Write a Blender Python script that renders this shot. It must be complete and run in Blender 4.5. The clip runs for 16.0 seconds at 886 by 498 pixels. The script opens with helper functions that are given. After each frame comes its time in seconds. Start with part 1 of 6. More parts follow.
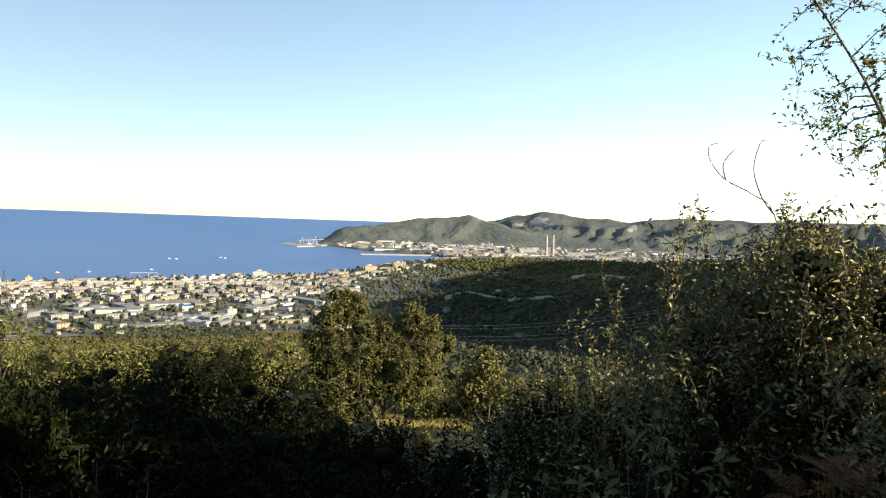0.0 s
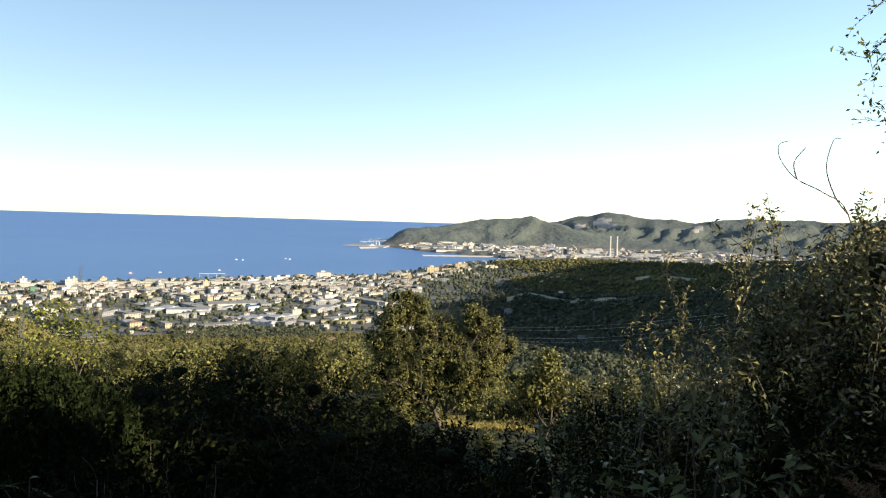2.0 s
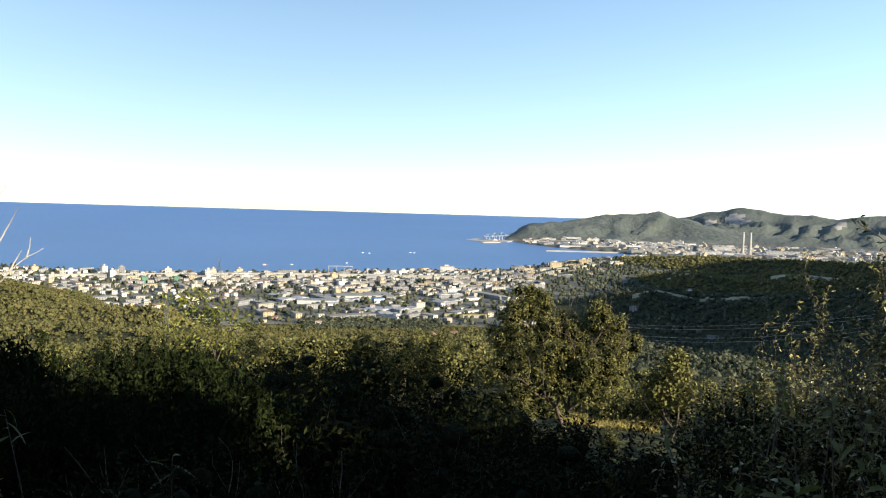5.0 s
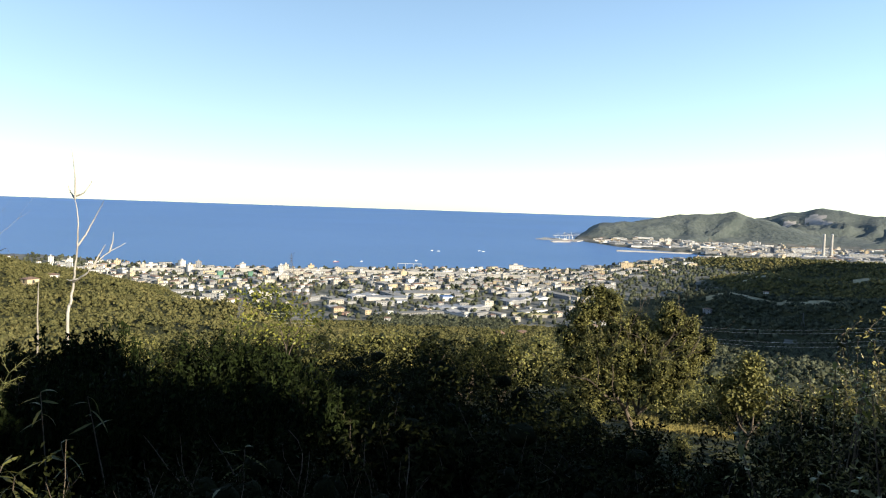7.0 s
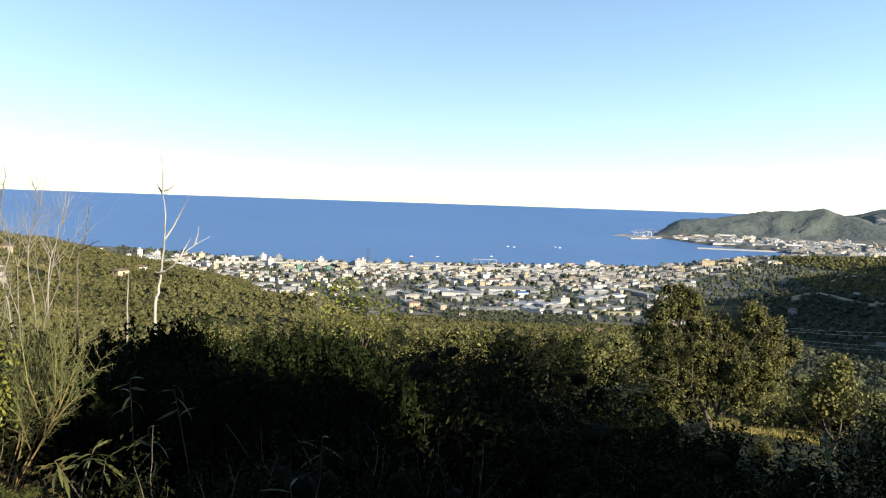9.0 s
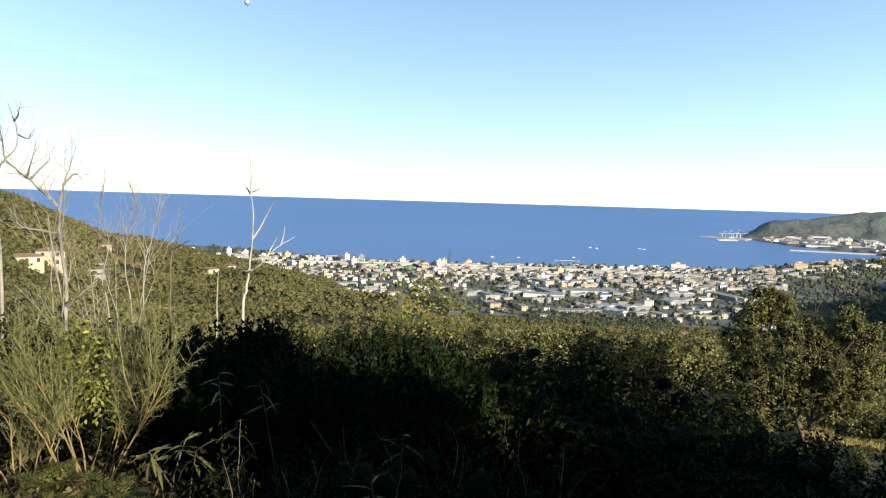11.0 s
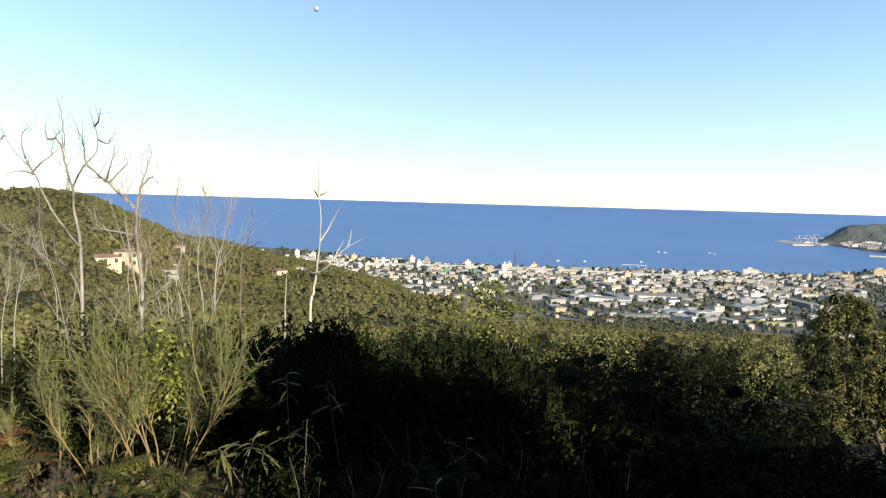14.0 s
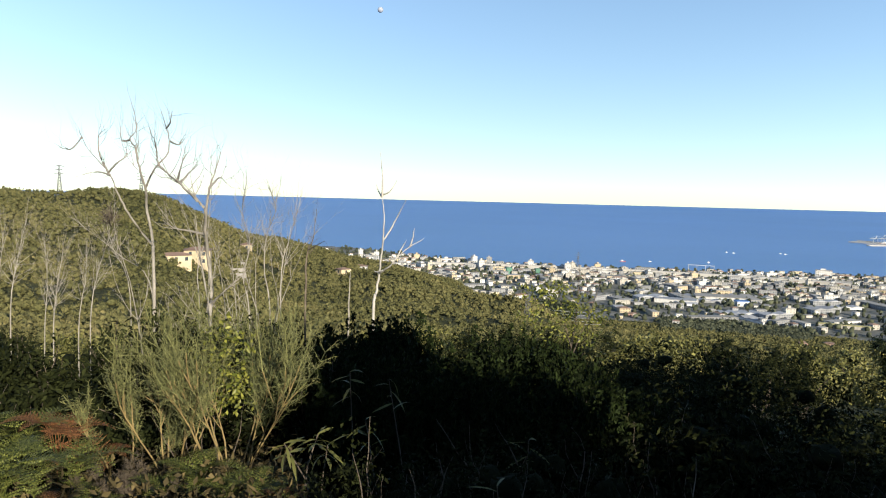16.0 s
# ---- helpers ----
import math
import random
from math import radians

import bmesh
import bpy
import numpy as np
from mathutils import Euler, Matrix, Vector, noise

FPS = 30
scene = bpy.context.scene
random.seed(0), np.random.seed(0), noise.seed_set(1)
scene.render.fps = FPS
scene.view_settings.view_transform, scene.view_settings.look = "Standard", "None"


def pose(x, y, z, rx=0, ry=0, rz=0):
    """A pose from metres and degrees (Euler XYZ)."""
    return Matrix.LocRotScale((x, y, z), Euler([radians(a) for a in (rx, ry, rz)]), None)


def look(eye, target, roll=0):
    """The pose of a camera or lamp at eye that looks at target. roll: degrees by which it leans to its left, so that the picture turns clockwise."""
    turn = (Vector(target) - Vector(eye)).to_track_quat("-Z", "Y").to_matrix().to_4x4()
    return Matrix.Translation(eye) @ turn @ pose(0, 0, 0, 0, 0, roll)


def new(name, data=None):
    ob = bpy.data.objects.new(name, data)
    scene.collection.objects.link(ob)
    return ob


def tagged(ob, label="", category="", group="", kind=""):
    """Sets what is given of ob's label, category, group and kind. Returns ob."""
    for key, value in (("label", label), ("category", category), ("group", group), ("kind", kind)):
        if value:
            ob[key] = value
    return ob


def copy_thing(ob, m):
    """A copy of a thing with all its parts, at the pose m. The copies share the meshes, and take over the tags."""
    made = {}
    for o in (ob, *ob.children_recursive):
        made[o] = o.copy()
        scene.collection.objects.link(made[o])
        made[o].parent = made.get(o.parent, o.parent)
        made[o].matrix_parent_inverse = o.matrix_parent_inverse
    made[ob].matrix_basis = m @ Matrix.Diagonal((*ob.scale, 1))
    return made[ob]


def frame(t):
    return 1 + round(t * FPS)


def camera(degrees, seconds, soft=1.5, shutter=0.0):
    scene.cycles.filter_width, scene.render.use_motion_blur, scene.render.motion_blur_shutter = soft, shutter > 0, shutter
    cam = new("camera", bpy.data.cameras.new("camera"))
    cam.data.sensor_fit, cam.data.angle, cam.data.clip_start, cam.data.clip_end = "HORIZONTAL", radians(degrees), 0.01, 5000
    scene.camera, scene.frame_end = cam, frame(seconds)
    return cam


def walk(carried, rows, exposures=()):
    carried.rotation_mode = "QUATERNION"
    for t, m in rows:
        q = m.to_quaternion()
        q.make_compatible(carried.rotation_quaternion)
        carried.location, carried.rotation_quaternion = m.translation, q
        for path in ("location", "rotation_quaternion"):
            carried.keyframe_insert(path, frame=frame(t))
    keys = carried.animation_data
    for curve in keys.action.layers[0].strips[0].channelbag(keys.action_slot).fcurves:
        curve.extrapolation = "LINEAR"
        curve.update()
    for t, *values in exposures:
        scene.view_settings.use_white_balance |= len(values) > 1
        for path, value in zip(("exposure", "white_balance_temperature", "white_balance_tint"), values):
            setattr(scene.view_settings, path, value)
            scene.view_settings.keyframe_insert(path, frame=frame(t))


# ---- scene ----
EYE = 160.0          # height of the lens over the sea, which lies at z = 0
cam = camera(56.80, 16.0, soft=1.15)
TURN = [  # seconds, yaw, pitch, roll
    (0, 0.000, -3.597, -1.971),
    (0.5, 1.314, -3.723, -2.104),
    (1, 1.879, -3.701, -2.022),
    (1.5, 3.010, -3.666, -2.104),
    (2, 4.324, -3.650, -1.667),
    (2.5, 5.392, -3.717, -1.969),
    (3, 7.318, -3.784, -1.930),
    (3.5, 9.092, -3.988, -1.841),
    (4, 10.168, -4.101, -1.854),
    (6.5, 16.957, -4.442, -1.606),
    (7, 17.748, -4.516, -1.889),
    (7.5, 19.083, -4.584, -1.933),
    (8, 20.449, -4.755, -2.007),
    (8.5, 21.632, -4.949, -1.984),
    (9, 23.036, -4.994, -1.923),
    (9.5, 24.483, -5.060, -1.814),
    (10, 26.145, -5.083, -1.751),
    (12.5, 31.243, -5.149, -1.746),
    (13, 31.992, -5.092, -1.718),
    (13.5, 32.597, -5.019, -1.662),
    (14, 33.293, -5.045, -1.665),
    (14.5, 34.049, -5.111, -1.693),
    (15, 35.335, -5.185, -1.714),
    (15.5, 36.677, -5.203, -1.569),
    (16, 37.667, -5.205, -1.466),
]
walk(cam, [(t, pose(0, 0, EYE, 90 + p, 0, y) @ pose(0, 0, 0, 0, 0, -r)) for t, y, p, r in TURN], [(0.0, 1.37, 7450, 10), (3.0, 1.34, 6900, 10), (7.0, 1.30, 6750, 10), (9.5, 1.26, 6550, 10), (13.5, 1.25, 6600, 10), (16.0, 1.14, 6400, 10)])

import functools

# ---- light ----
SUN_AZ, SUN_EL = -116.0, 17.0     # degrees; azimuth counted to the left of +y
world = bpy.data.worlds.new("sky")
scene.world = world
world.use_nodes = True
wn = world.node_tree.nodes
wl = world.node_tree.links
sky = wn.new("ShaderNodeTexSky")
sky.sky_type = "NISHITA"
sky.sun_disc = False
sky.sun_elevation = radians(SUN_EL)
sky.sun_rotation = radians(SUN_AZ)
sky.altitude = 150
sky.air_density, sky.dust_density, sky.ozone_density = 1.0, 0.18, 2.0
# the sea's edge lies a little below eye level: the sky's own horizon is let down to it
where = wn.new("ShaderNodeTexCoord")
lower = wn.new("ShaderNodeVectorMath")
lower.inputs[1].default_value = (0, 0, 0.06)
wl.new(where.outputs["Generated"], lower.inputs[0])
wl.new(lower.outputs[0], sky.inputs[0])
wl.new(sky.outputs[0], wn["Background"].inputs[0])
wn["Background"].inputs[1].default_value = 0.108
sun = new("sun", bpy.data.lights.new("sun", "SUN"))
sun.data.energy, sun.data.angle, sun.data.color = 5.0, radians(0.6), (1.0, 0.90, 0.72)
sun_dir = Vector((-math.sin(radians(SUN_AZ)) * math.cos(radians(SUN_EL)), math.cos(radians(SUN_AZ)) * math.cos(radians(SUN_EL)), math.sin(radians(SUN_EL))))
sun.matrix_world = look(sun_dir * 50, (0, 0, 0))


# ---- materials ----
def material(name, rough=0.8, metal=0.0):
    m = bpy.data.materials.new(name)
    m.use_nodes = True
    b = m.node_tree.nodes["Principled BSDF"]
    b.inputs["Roughness"].default_value = rough
    b.inputs["Metallic"].default_value = metal
    return m, m.node_tree.nodes, m.node_tree.links, b


def ramp(nodes, stops):
    r = nodes.new("ShaderNodeValToRGB")
    e = r.color_ramp.elements
    while len(e) < len(stops):
        e.new(0.5)
    for k, (p, c) in enumerate(stops):
        e[k].position, e[k].color = p, (*c, 1)
    return r


def noise_node(nodes, links, scale, detail=4, coord="Object", rough=0.55):
    tc = nodes.new("ShaderNodeTexCoord")
    n = nodes.new("ShaderNodeTexNoise")
    n.inputs["Scale"].default_value = scale
    n.inputs["Detail"].default_value = detail
    n.inputs["Roughness"].default_value = rough
    links.new(tc.outputs[coord], n.inputs["Vector"])
    return n


def mottled(name, dark, light, scale, fine, rough=0.8, bump=0.3, dist=0.05, metal=0.0):
    """Two scales of noise between a dark and a light tone, with fine relief."""
    m, n, l, b = material(name, rough, metal)
    a, c = noise_node(n, l, scale), noise_node(n, l, fine, 3)
    mix = n.new("ShaderNodeMath")
    mix.operation = "MULTIPLY_ADD"
    mix.inputs[1].default_value = 0.6
    half = n.new("ShaderNodeMath")
    half.operation = "MULTIPLY"
    half.inputs[1].default_value = 0.4
    l.new(c.outputs[0], half.inputs[0])
    l.new(a.outputs[0], mix.inputs[0])
    l.new(half.outputs[0], mix.inputs[2])
    r = ramp(n, [(0.34, dark), (0.66, light)])
    l.new(mix.outputs[0], r.inputs[0])
    l.new(r.outputs[0], b.inputs["Base Color"])
    bp = n.new("ShaderNodeBump")
    bp.inputs["Strength"].default_value = bump
    bp.inputs["Distance"].default_value = dist
    l.new(c.outputs[0], bp.inputs["Height"])
    l.new(bp.outputs[0], b.inputs["Normal"])
    return m


def leafy(name, dark, light, rough=0.5, through_light=0.25, spec=0.3):
    """Leaves: each leaf its own tone, some light passing through."""
    m, n, l, b = material(name, rough)
    b.inputs["Specular IOR Level"].default_value = spec
    g = n.new("ShaderNodeNewGeometry")
    r = ramp(n, [(0.0, dark), (0.7, light), (1.0, tuple(min(1, 1.5 * v) for v in light))])
    l.new(g.outputs["Random Per Island"], r.inputs[0])
    l.new(r.outputs[0], b.inputs["Base Color"])
    if through_light:
        t = n.new("ShaderNodeBsdfTranslucent")
        mx = n.new("ShaderNodeMixShader")
        mx.inputs[0].default_value = through_light
        l.new(r.outputs[0], t.inputs[0])
        l.new(b.outputs[0], mx.inputs[1])
        l.new(t.outputs[0], mx.inputs[2])
        l.new(mx.outputs[0], n["Material Output"].inputs[0])
    return m


def painted(name, colour, rough=0.7, stain=0.75, scale=0.3):
    """Plaster or paint with weather stains; each object a little different."""
    m, n, l, b = material(name, rough)
    a = noise_node(n, l, scale, 5)
    r = ramp(n, [(0.35, tuple(v * stain for v in colour)), (0.6, colour)])
    l.new(a.outputs[0], r.inputs[0])
    info = n.new("ShaderNodeObjectInfo")
    hsv = n.new("ShaderNodeHueSaturation")
    mr = n.new("ShaderNodeMapRange")
    mr.inputs[3].default_value, mr.inputs[4].default_value = 0.75, 1.1
    l.new(info.outputs["Random"], mr.inputs[0])
    l.new(mr.outputs[0], hsv.inputs["Value"])
    l.new(r.outputs[0], hsv.inputs["Color"])
    l.new(hsv.outputs[0], b.inputs["Base Color"])
    return m


def ground_material():
    m, n, l, b = material("scrub_ground", 0.95)
    b.inputs["Specular IOR Level"].default_value = 0.1
    big, mid, fine = noise_node(n, l, 0.012, 5), noise_node(n, l, 0.12, 6, rough=0.7), noise_node(n, l, 1.7, 4)
    # kept dark so gaps between crowns read as shadow, put into the colour
    r = ramp(n, [(0.30, (0.014, 0.018, 0.008)), (0.47, (0.034, 0.038, 0.018)), (0.60, (0.062, 0.060, 0.028)), (0.7, (0.10, 0.086, 0.044))])
    add = n.new("ShaderNodeMath")
    add.operation = "MULTIPLY_ADD"
    add.inputs[1].default_value = 0.7
    h = n.new("ShaderNodeMath")
    h.operation = "MULTIPLY"
    h.inputs[1].default_value = 0.3
    l.new(big.outputs[0], h.inputs[0])
    grain = noise_node(n, l, 0.33, 3, rough=0.8)
    both = n.new("ShaderNodeMix")
    both.inputs[0].default_value = 0.5
    l.new(mid.outputs[0], both.inputs[2])
    l.new(grain.outputs[0], both.inputs[3])
    l.new(both.outputs[0], add.inputs[0])
    l.new(h.outputs[0], add.inputs[2])
    l.new(add.outputs[0], r.inputs[0])
    l.new(r.outputs[0], b.inputs["Base Color"])
    bp = n.new("ShaderNodeBump")
    bp.inputs["Strength"].default_value, bp.inputs["Distance"].default_value = 0.9, 5.0
    l.new(both.outputs[0], bp.inputs["Height"])
    b2 = n.new("ShaderNodeBump")
    b2.inputs["Strength"].default_value, b2.inputs["Distance"].default_value = 0.5, 0.1
    l.new(fine.outputs[0], b2.inputs["Height"])
    l.new(bp.outputs[0], b2.inputs["Normal"])
    l.new(b2.outputs[0], b.inputs["Normal"])
    return m


def sea_material():
    m, n, l, b = material("sea_water", 0.32)
    b.inputs["IOR"].default_value = 1.33
    b.inputs["Specular IOR Level"].default_value = 0.14
    big, small = noise_node(n, l, 0.0012, 6), noise_node(n, l, 0.05, 6)
    r = ramp(n, [(0.3, (0.022, 0.082, 0.26)), (0.7, (0.034, 0.104, 0.32))])
    l.new(big.outputs[0], r.inputs[0])
    # shallower and paler towards the shore, deep blue further out, brighter again far off
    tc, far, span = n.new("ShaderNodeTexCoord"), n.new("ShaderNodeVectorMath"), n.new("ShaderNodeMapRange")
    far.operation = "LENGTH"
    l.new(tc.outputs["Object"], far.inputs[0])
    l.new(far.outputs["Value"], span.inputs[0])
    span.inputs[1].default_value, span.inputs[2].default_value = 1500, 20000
    # last stop brightens the far water: horizon haze put into the colour
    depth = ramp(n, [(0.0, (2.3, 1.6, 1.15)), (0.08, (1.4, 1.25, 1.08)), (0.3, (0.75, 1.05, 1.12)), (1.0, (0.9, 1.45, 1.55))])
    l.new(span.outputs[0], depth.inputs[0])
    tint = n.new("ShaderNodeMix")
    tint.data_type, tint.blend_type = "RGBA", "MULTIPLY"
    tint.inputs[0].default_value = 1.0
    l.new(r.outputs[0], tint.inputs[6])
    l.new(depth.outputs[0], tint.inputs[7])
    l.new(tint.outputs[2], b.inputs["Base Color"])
    bp = n.new("ShaderNodeBump")
    bp.inputs["Strength"].default_value, bp.inputs["Distance"].default_value = 0.4, 1.5
    l.new(small.outputs[0], bp.inputs["Height"])
    l.new(bp.outputs[0], b.inputs["Normal"])
    return m


def canopy_material():
    """Crowns of scrub seen from afar: each crown its own tone, with leaf clumps as relief."""
    m, n, l, b = material("scrub_canopy", 0.85)
    b.inputs["Specular IOR Level"].default_value = 0.08
    geo = n.new("ShaderNodeNewGeometry")
    tone = ramp(n, [(0.0, (0.052, 0.055, 0.023)), (0.5, (0.090, 0.088, 0.037)), (0.85, (0.126, 0.116, 0.050)), (1.0, (0.160, 0.136, 0.062))])
    patch = noise_node(n, l, 0.022, 4, rough=0.65)
    blend = n.new("ShaderNodeMath")
    blend.operation = "MULTIPLY_ADD"
    blend.inputs[1].default_value = 0.45
    shift = n.new("ShaderNodeMapRange")
    shift.inputs[1].default_value, shift.inputs[2].default_value = 0.33, 0.67
    shift.inputs[3].default_value, shift.inputs[4].default_value = 0.0, 0.6
    l.new(patch.outputs[0], shift.inputs[0])
    l.new(geo.outputs["Random Per Island"], blend.inputs[0])
    l.new(shift.outputs[0], blend.inputs[2])
    l.new(blend.outputs[0], tone.inputs[0])
    fine, mid = noise_node(n, l, 2.6, 5, rough=0.75), noise_node(n, l, 0.9, 3)
    dark = n.new("ShaderNodeMix")
    dark.data_type, dark.blend_type = "RGBA", "MULTIPLY"
    dark.inputs[0].default_value = 1.0
    spot = ramp(n, [(0.38, (0.5, 0.51, 0.5)), (0.60, (1.3, 1.28, 1.24))])
    l.new(fine.outputs[0], spot.inputs[0])
    l.new(tone.outputs[0], dark.inputs[6])
    l.new(spot.outputs[0], dark.inputs[7])
    l.new(dark.outputs[2], b.inputs["Base Color"])
    b1, b2 = n.new("ShaderNodeBump"), n.new("ShaderNodeBump")
    b1.inputs["Strength"].default_value, b1.inputs["Distance"].default_value = 0.6, 0.8
    b2.inputs["Strength"].default_value, b2.inputs["Distance"].default_value = 0.6, 0.3
    l.new(mid.outputs[0], b1.inputs["Height"])
    l.new(fine.outputs[0], b2.inputs["Height"])
    l.new(b1.outputs[0], b2.inputs["Normal"])
    l.new(b2.outputs[0], b.inputs["Normal"])
    return m


M_CANOPY = canopy_material()
M_GROUND = ground_material()
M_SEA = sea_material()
M_QUARRY = mottled("quarry_rock", (0.16, 0.155, 0.145), (0.34, 0.32, 0.30), 0.03, 0.2, 0.95, 0.5, 2.0)
M_PLAIN = mottled("town_ground", (0.022, 0.028, 0.014), (0.15, 0.145, 0.13), 0.035, 0.16, 0.95, 0.2, 0.3)
# paler and bluer than the near scrub: distance haze put into the colour
M_WOODS = mottled("hazy_woods", (0.044, 0.059, 0.054), (0.090, 0.105, 0.094), 0.010, 0.06, 0.95, 0.9, 7.0)
# dry ridge strips, with the grazing sun on the crests put into the colour
M_MEADOW = mottled("sunlit_dry_meadow", (0.17, 0.15, 0.085), (0.34, 0.30, 0.18), 0.04, 0.4, 0.95, 0.3, 0.5)
M_OAK = leafy("oak_leaves", (0.033, 0.037, 0.011), (0.134, 0.128, 0.040), 0.55, 0.12, 0.2)
# bright end stands for sunlit leaves: the sun is put into the colour
M_DARKLEAF = leafy("sunlit_evergreen_leaves", (0.016, 0.020, 0.008), (0.19, 0.175, 0.065), 0.38, 0.08, 0.25)
# near-black: deep foreground shade put into these two leaf colours
M_SHADELEAF = leafy("shade_dark_leaves", (0.005, 0.007, 0.003), (0.015, 0.018, 0.006), 0.7, 0.0, 0.03)
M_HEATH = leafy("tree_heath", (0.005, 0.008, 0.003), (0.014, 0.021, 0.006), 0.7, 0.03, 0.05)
M_THICKET = leafy("strawberry_tree_leaves", (0.009, 0.011, 0.005), (0.19, 0.17, 0.075), 0.42, 0.06, 0.35)
# darker than the lit scrub: gully and valley shade put into the colour
M_CYPRESS = leafy("shadow_woods", (0.010, 0.014, 0.009), (0.030, 0.036, 0.020), 0.8, 0.03, 0.08)
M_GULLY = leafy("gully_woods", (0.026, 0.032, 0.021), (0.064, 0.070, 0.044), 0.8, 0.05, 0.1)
M_BROOM = leafy("broom_stems", (0.060, 0.070, 0.028), (0.165, 0.165, 0.066), 0.6, 0.1, 0.2)
M_BRIGHT = leafy("bright_leaves", (0.06, 0.08, 0.014), (0.19, 0.19, 0.036), 0.45, 0.35, 0.3)
M_CHESTNUT = leafy("chestnut_leaves", (0.03, 0.04, 0.010), (0.12, 0.12, 0.036), 0.45, 0.3, 0.3)
M_FERN = leafy("green_fern", (0.016, 0.028, 0.006), (0.115, 0.125, 0.030), 0.6, 0.3, 0.2)
M_RUST = leafy("withered_fern", (0.085, 0.040, 0.018), (0.19, 0.088, 0.038), 0.7, 0.3, 0.15)
# near-black crown cores: inner shade put into their colour
M_CORE = mottled("inner_shade", (0.004, 0.006, 0.003), (0.012, 0.014, 0.005), 3, 14, 0.9, 0.6, 0.05)
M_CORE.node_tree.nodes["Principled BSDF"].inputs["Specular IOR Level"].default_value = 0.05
M_BARK = mottled("bark", (0.045, 0.034, 0.024), (0.12, 0.095, 0.07), 6, 40, 0.9, 0.6, 0.01)
M_DEADWOOD = mottled("bleached_wood", (0.12, 0.11, 0.095), (0.28, 0.255, 0.22), 5, 60, 0.85, 0.4, 0.005)
M_WHITEWOOD = mottled("barkless_white_wood", (0.22, 0.205, 0.18), (0.40, 0.375, 0.34), 4, 50, 0.8, 0.3, 0.005)
M_TWIG = mottled("yellow_stems", (0.10, 0.070, 0.026), (0.22, 0.16, 0.06), 8, 60, 0.8, 0.3, 0.004)
M_WALLS = [painted("plaster_" + k, c) for k, c in (("cream", (0.38, 0.355, 0.31)), ("white", (0.50, 0.495, 0.48)), ("ochre", (0.42, 0.34, 0.22)),
                                                   ("pink", (0.34, 0.22, 0.17)), ("grey", (0.22, 0.225, 0.235)))]
M_TILE = painted("roof_tiles", (0.21, 0.135, 0.10), 0.85)
M_FLAT = painted("flat_roofing", (0.25, 0.24, 0.22), 0.85)
M_METALROOF = painted("sheet_roof", (0.31, 0.315, 0.325), 0.6)
M_GLASS = material("window_glass", 0.15)[0]
M_GLASS.node_tree.nodes["Principled BSDF"].inputs["Base Color"].default_value = (0.04, 0.05, 0.06, 1)
M_STEEL = mottled("grey_steel", (0.30, 0.31, 0.32), (0.45, 0.46, 0.47), 2, 20, 0.55, 0.1, 0.01, 0.3)
M_PYLON = mottled("dark_steel", (0.07, 0.075, 0.08), (0.13, 0.135, 0.14), 2, 20, 0.7, 0.1, 0.01, 0.2)
M_CONCRETE = mottled("concrete", (0.24, 0.23, 0.21), (0.36, 0.35, 0.33), 0.05, 0.6, 0.9, 0.2, 0.02)


# ---- helpers for meshes ----
rng = np.random.default_rng(7)


def direction(az, el=0.0):
    a, e = radians(az), radians(el)
    return Vector((-math.sin(a) * math.cos(e), math.cos(a) * math.cos(e), math.sin(e)))


def mesh_of(name, verts, faces, mats, slots=None):
    """A mesh from arrays: verts (n, 3), faces (m, 3 or 4)."""
    me = bpy.data.meshes.new(name)
    verts, faces = np.asarray(verts, dtype=np.float32), np.asarray(faces, dtype=np.int32)
    k = faces.shape[1]
    me.vertices.add(len(verts))
    me.vertices.foreach_set("co", verts.ravel())
    me.loops.add(faces.size)
    me.loops.foreach_set("vertex_index", faces.ravel())
    me.polygons.add(len(faces))
    me.polygons.foreach_set("loop_start", np.arange(0, faces.size, k, dtype=np.int32))
    for m in mats:
        me.materials.append(m)
    if slots is not None:
        me.polygons.foreach_set("material_index", np.asarray(slots, dtype=np.int32))
    me.update(calc_edges=True)
    return me


def smooth(me):
    me.polygons.foreach_set("use_smooth", np.ones(len(me.polygons), dtype=bool))
    return me


def child(name, me, parent, label=""):
    ob = new(name, me)
    ob.parent = parent
    return tagged(ob, label)


def part(name, bm, mat, parent, label=""):
    me = bpy.data.meshes.new(name)
    bm.to_mesh(me)
    bm.free()
    me.materials.append(mat)
    return child(name, me, parent, label)


def box(bm, x0, y0, z0, x1, y1, z1):
    v = [bm.verts.new((x, y, z)) for z in (z0, z1) for x, y in ((x0, y0), (x1, y0), (x1, y1), (x0, y1))]
    for f in ((3, 2, 1, 0), (4, 5, 6, 7), (0, 1, 5, 4), (1, 2, 6, 5), (2, 3, 7, 6), (3, 0, 4, 7)):
        bm.faces.new([v[i] for i in f])
    return v


# ---- the lie of the land ----
def smoothstep(a, b, x):
    t = np.clip((x - a) / (b - a), 0, 1)
    return t * t * (3 - 2 * t)


@functools.lru_cache(None)
def wave_set(seed):
    g = np.random.default_rng(seed)
    return [(g.uniform(0, 6.28), g.uniform(0, 6.28), g.uniform(0.55, 1.6)) for _ in range(9)]


@functools.lru_cache(None)
def crest_points(i):
    return [(direction(a) * d, EYE + d * math.tan(radians(e))) for a, d, e in CRESTS[i][0]]


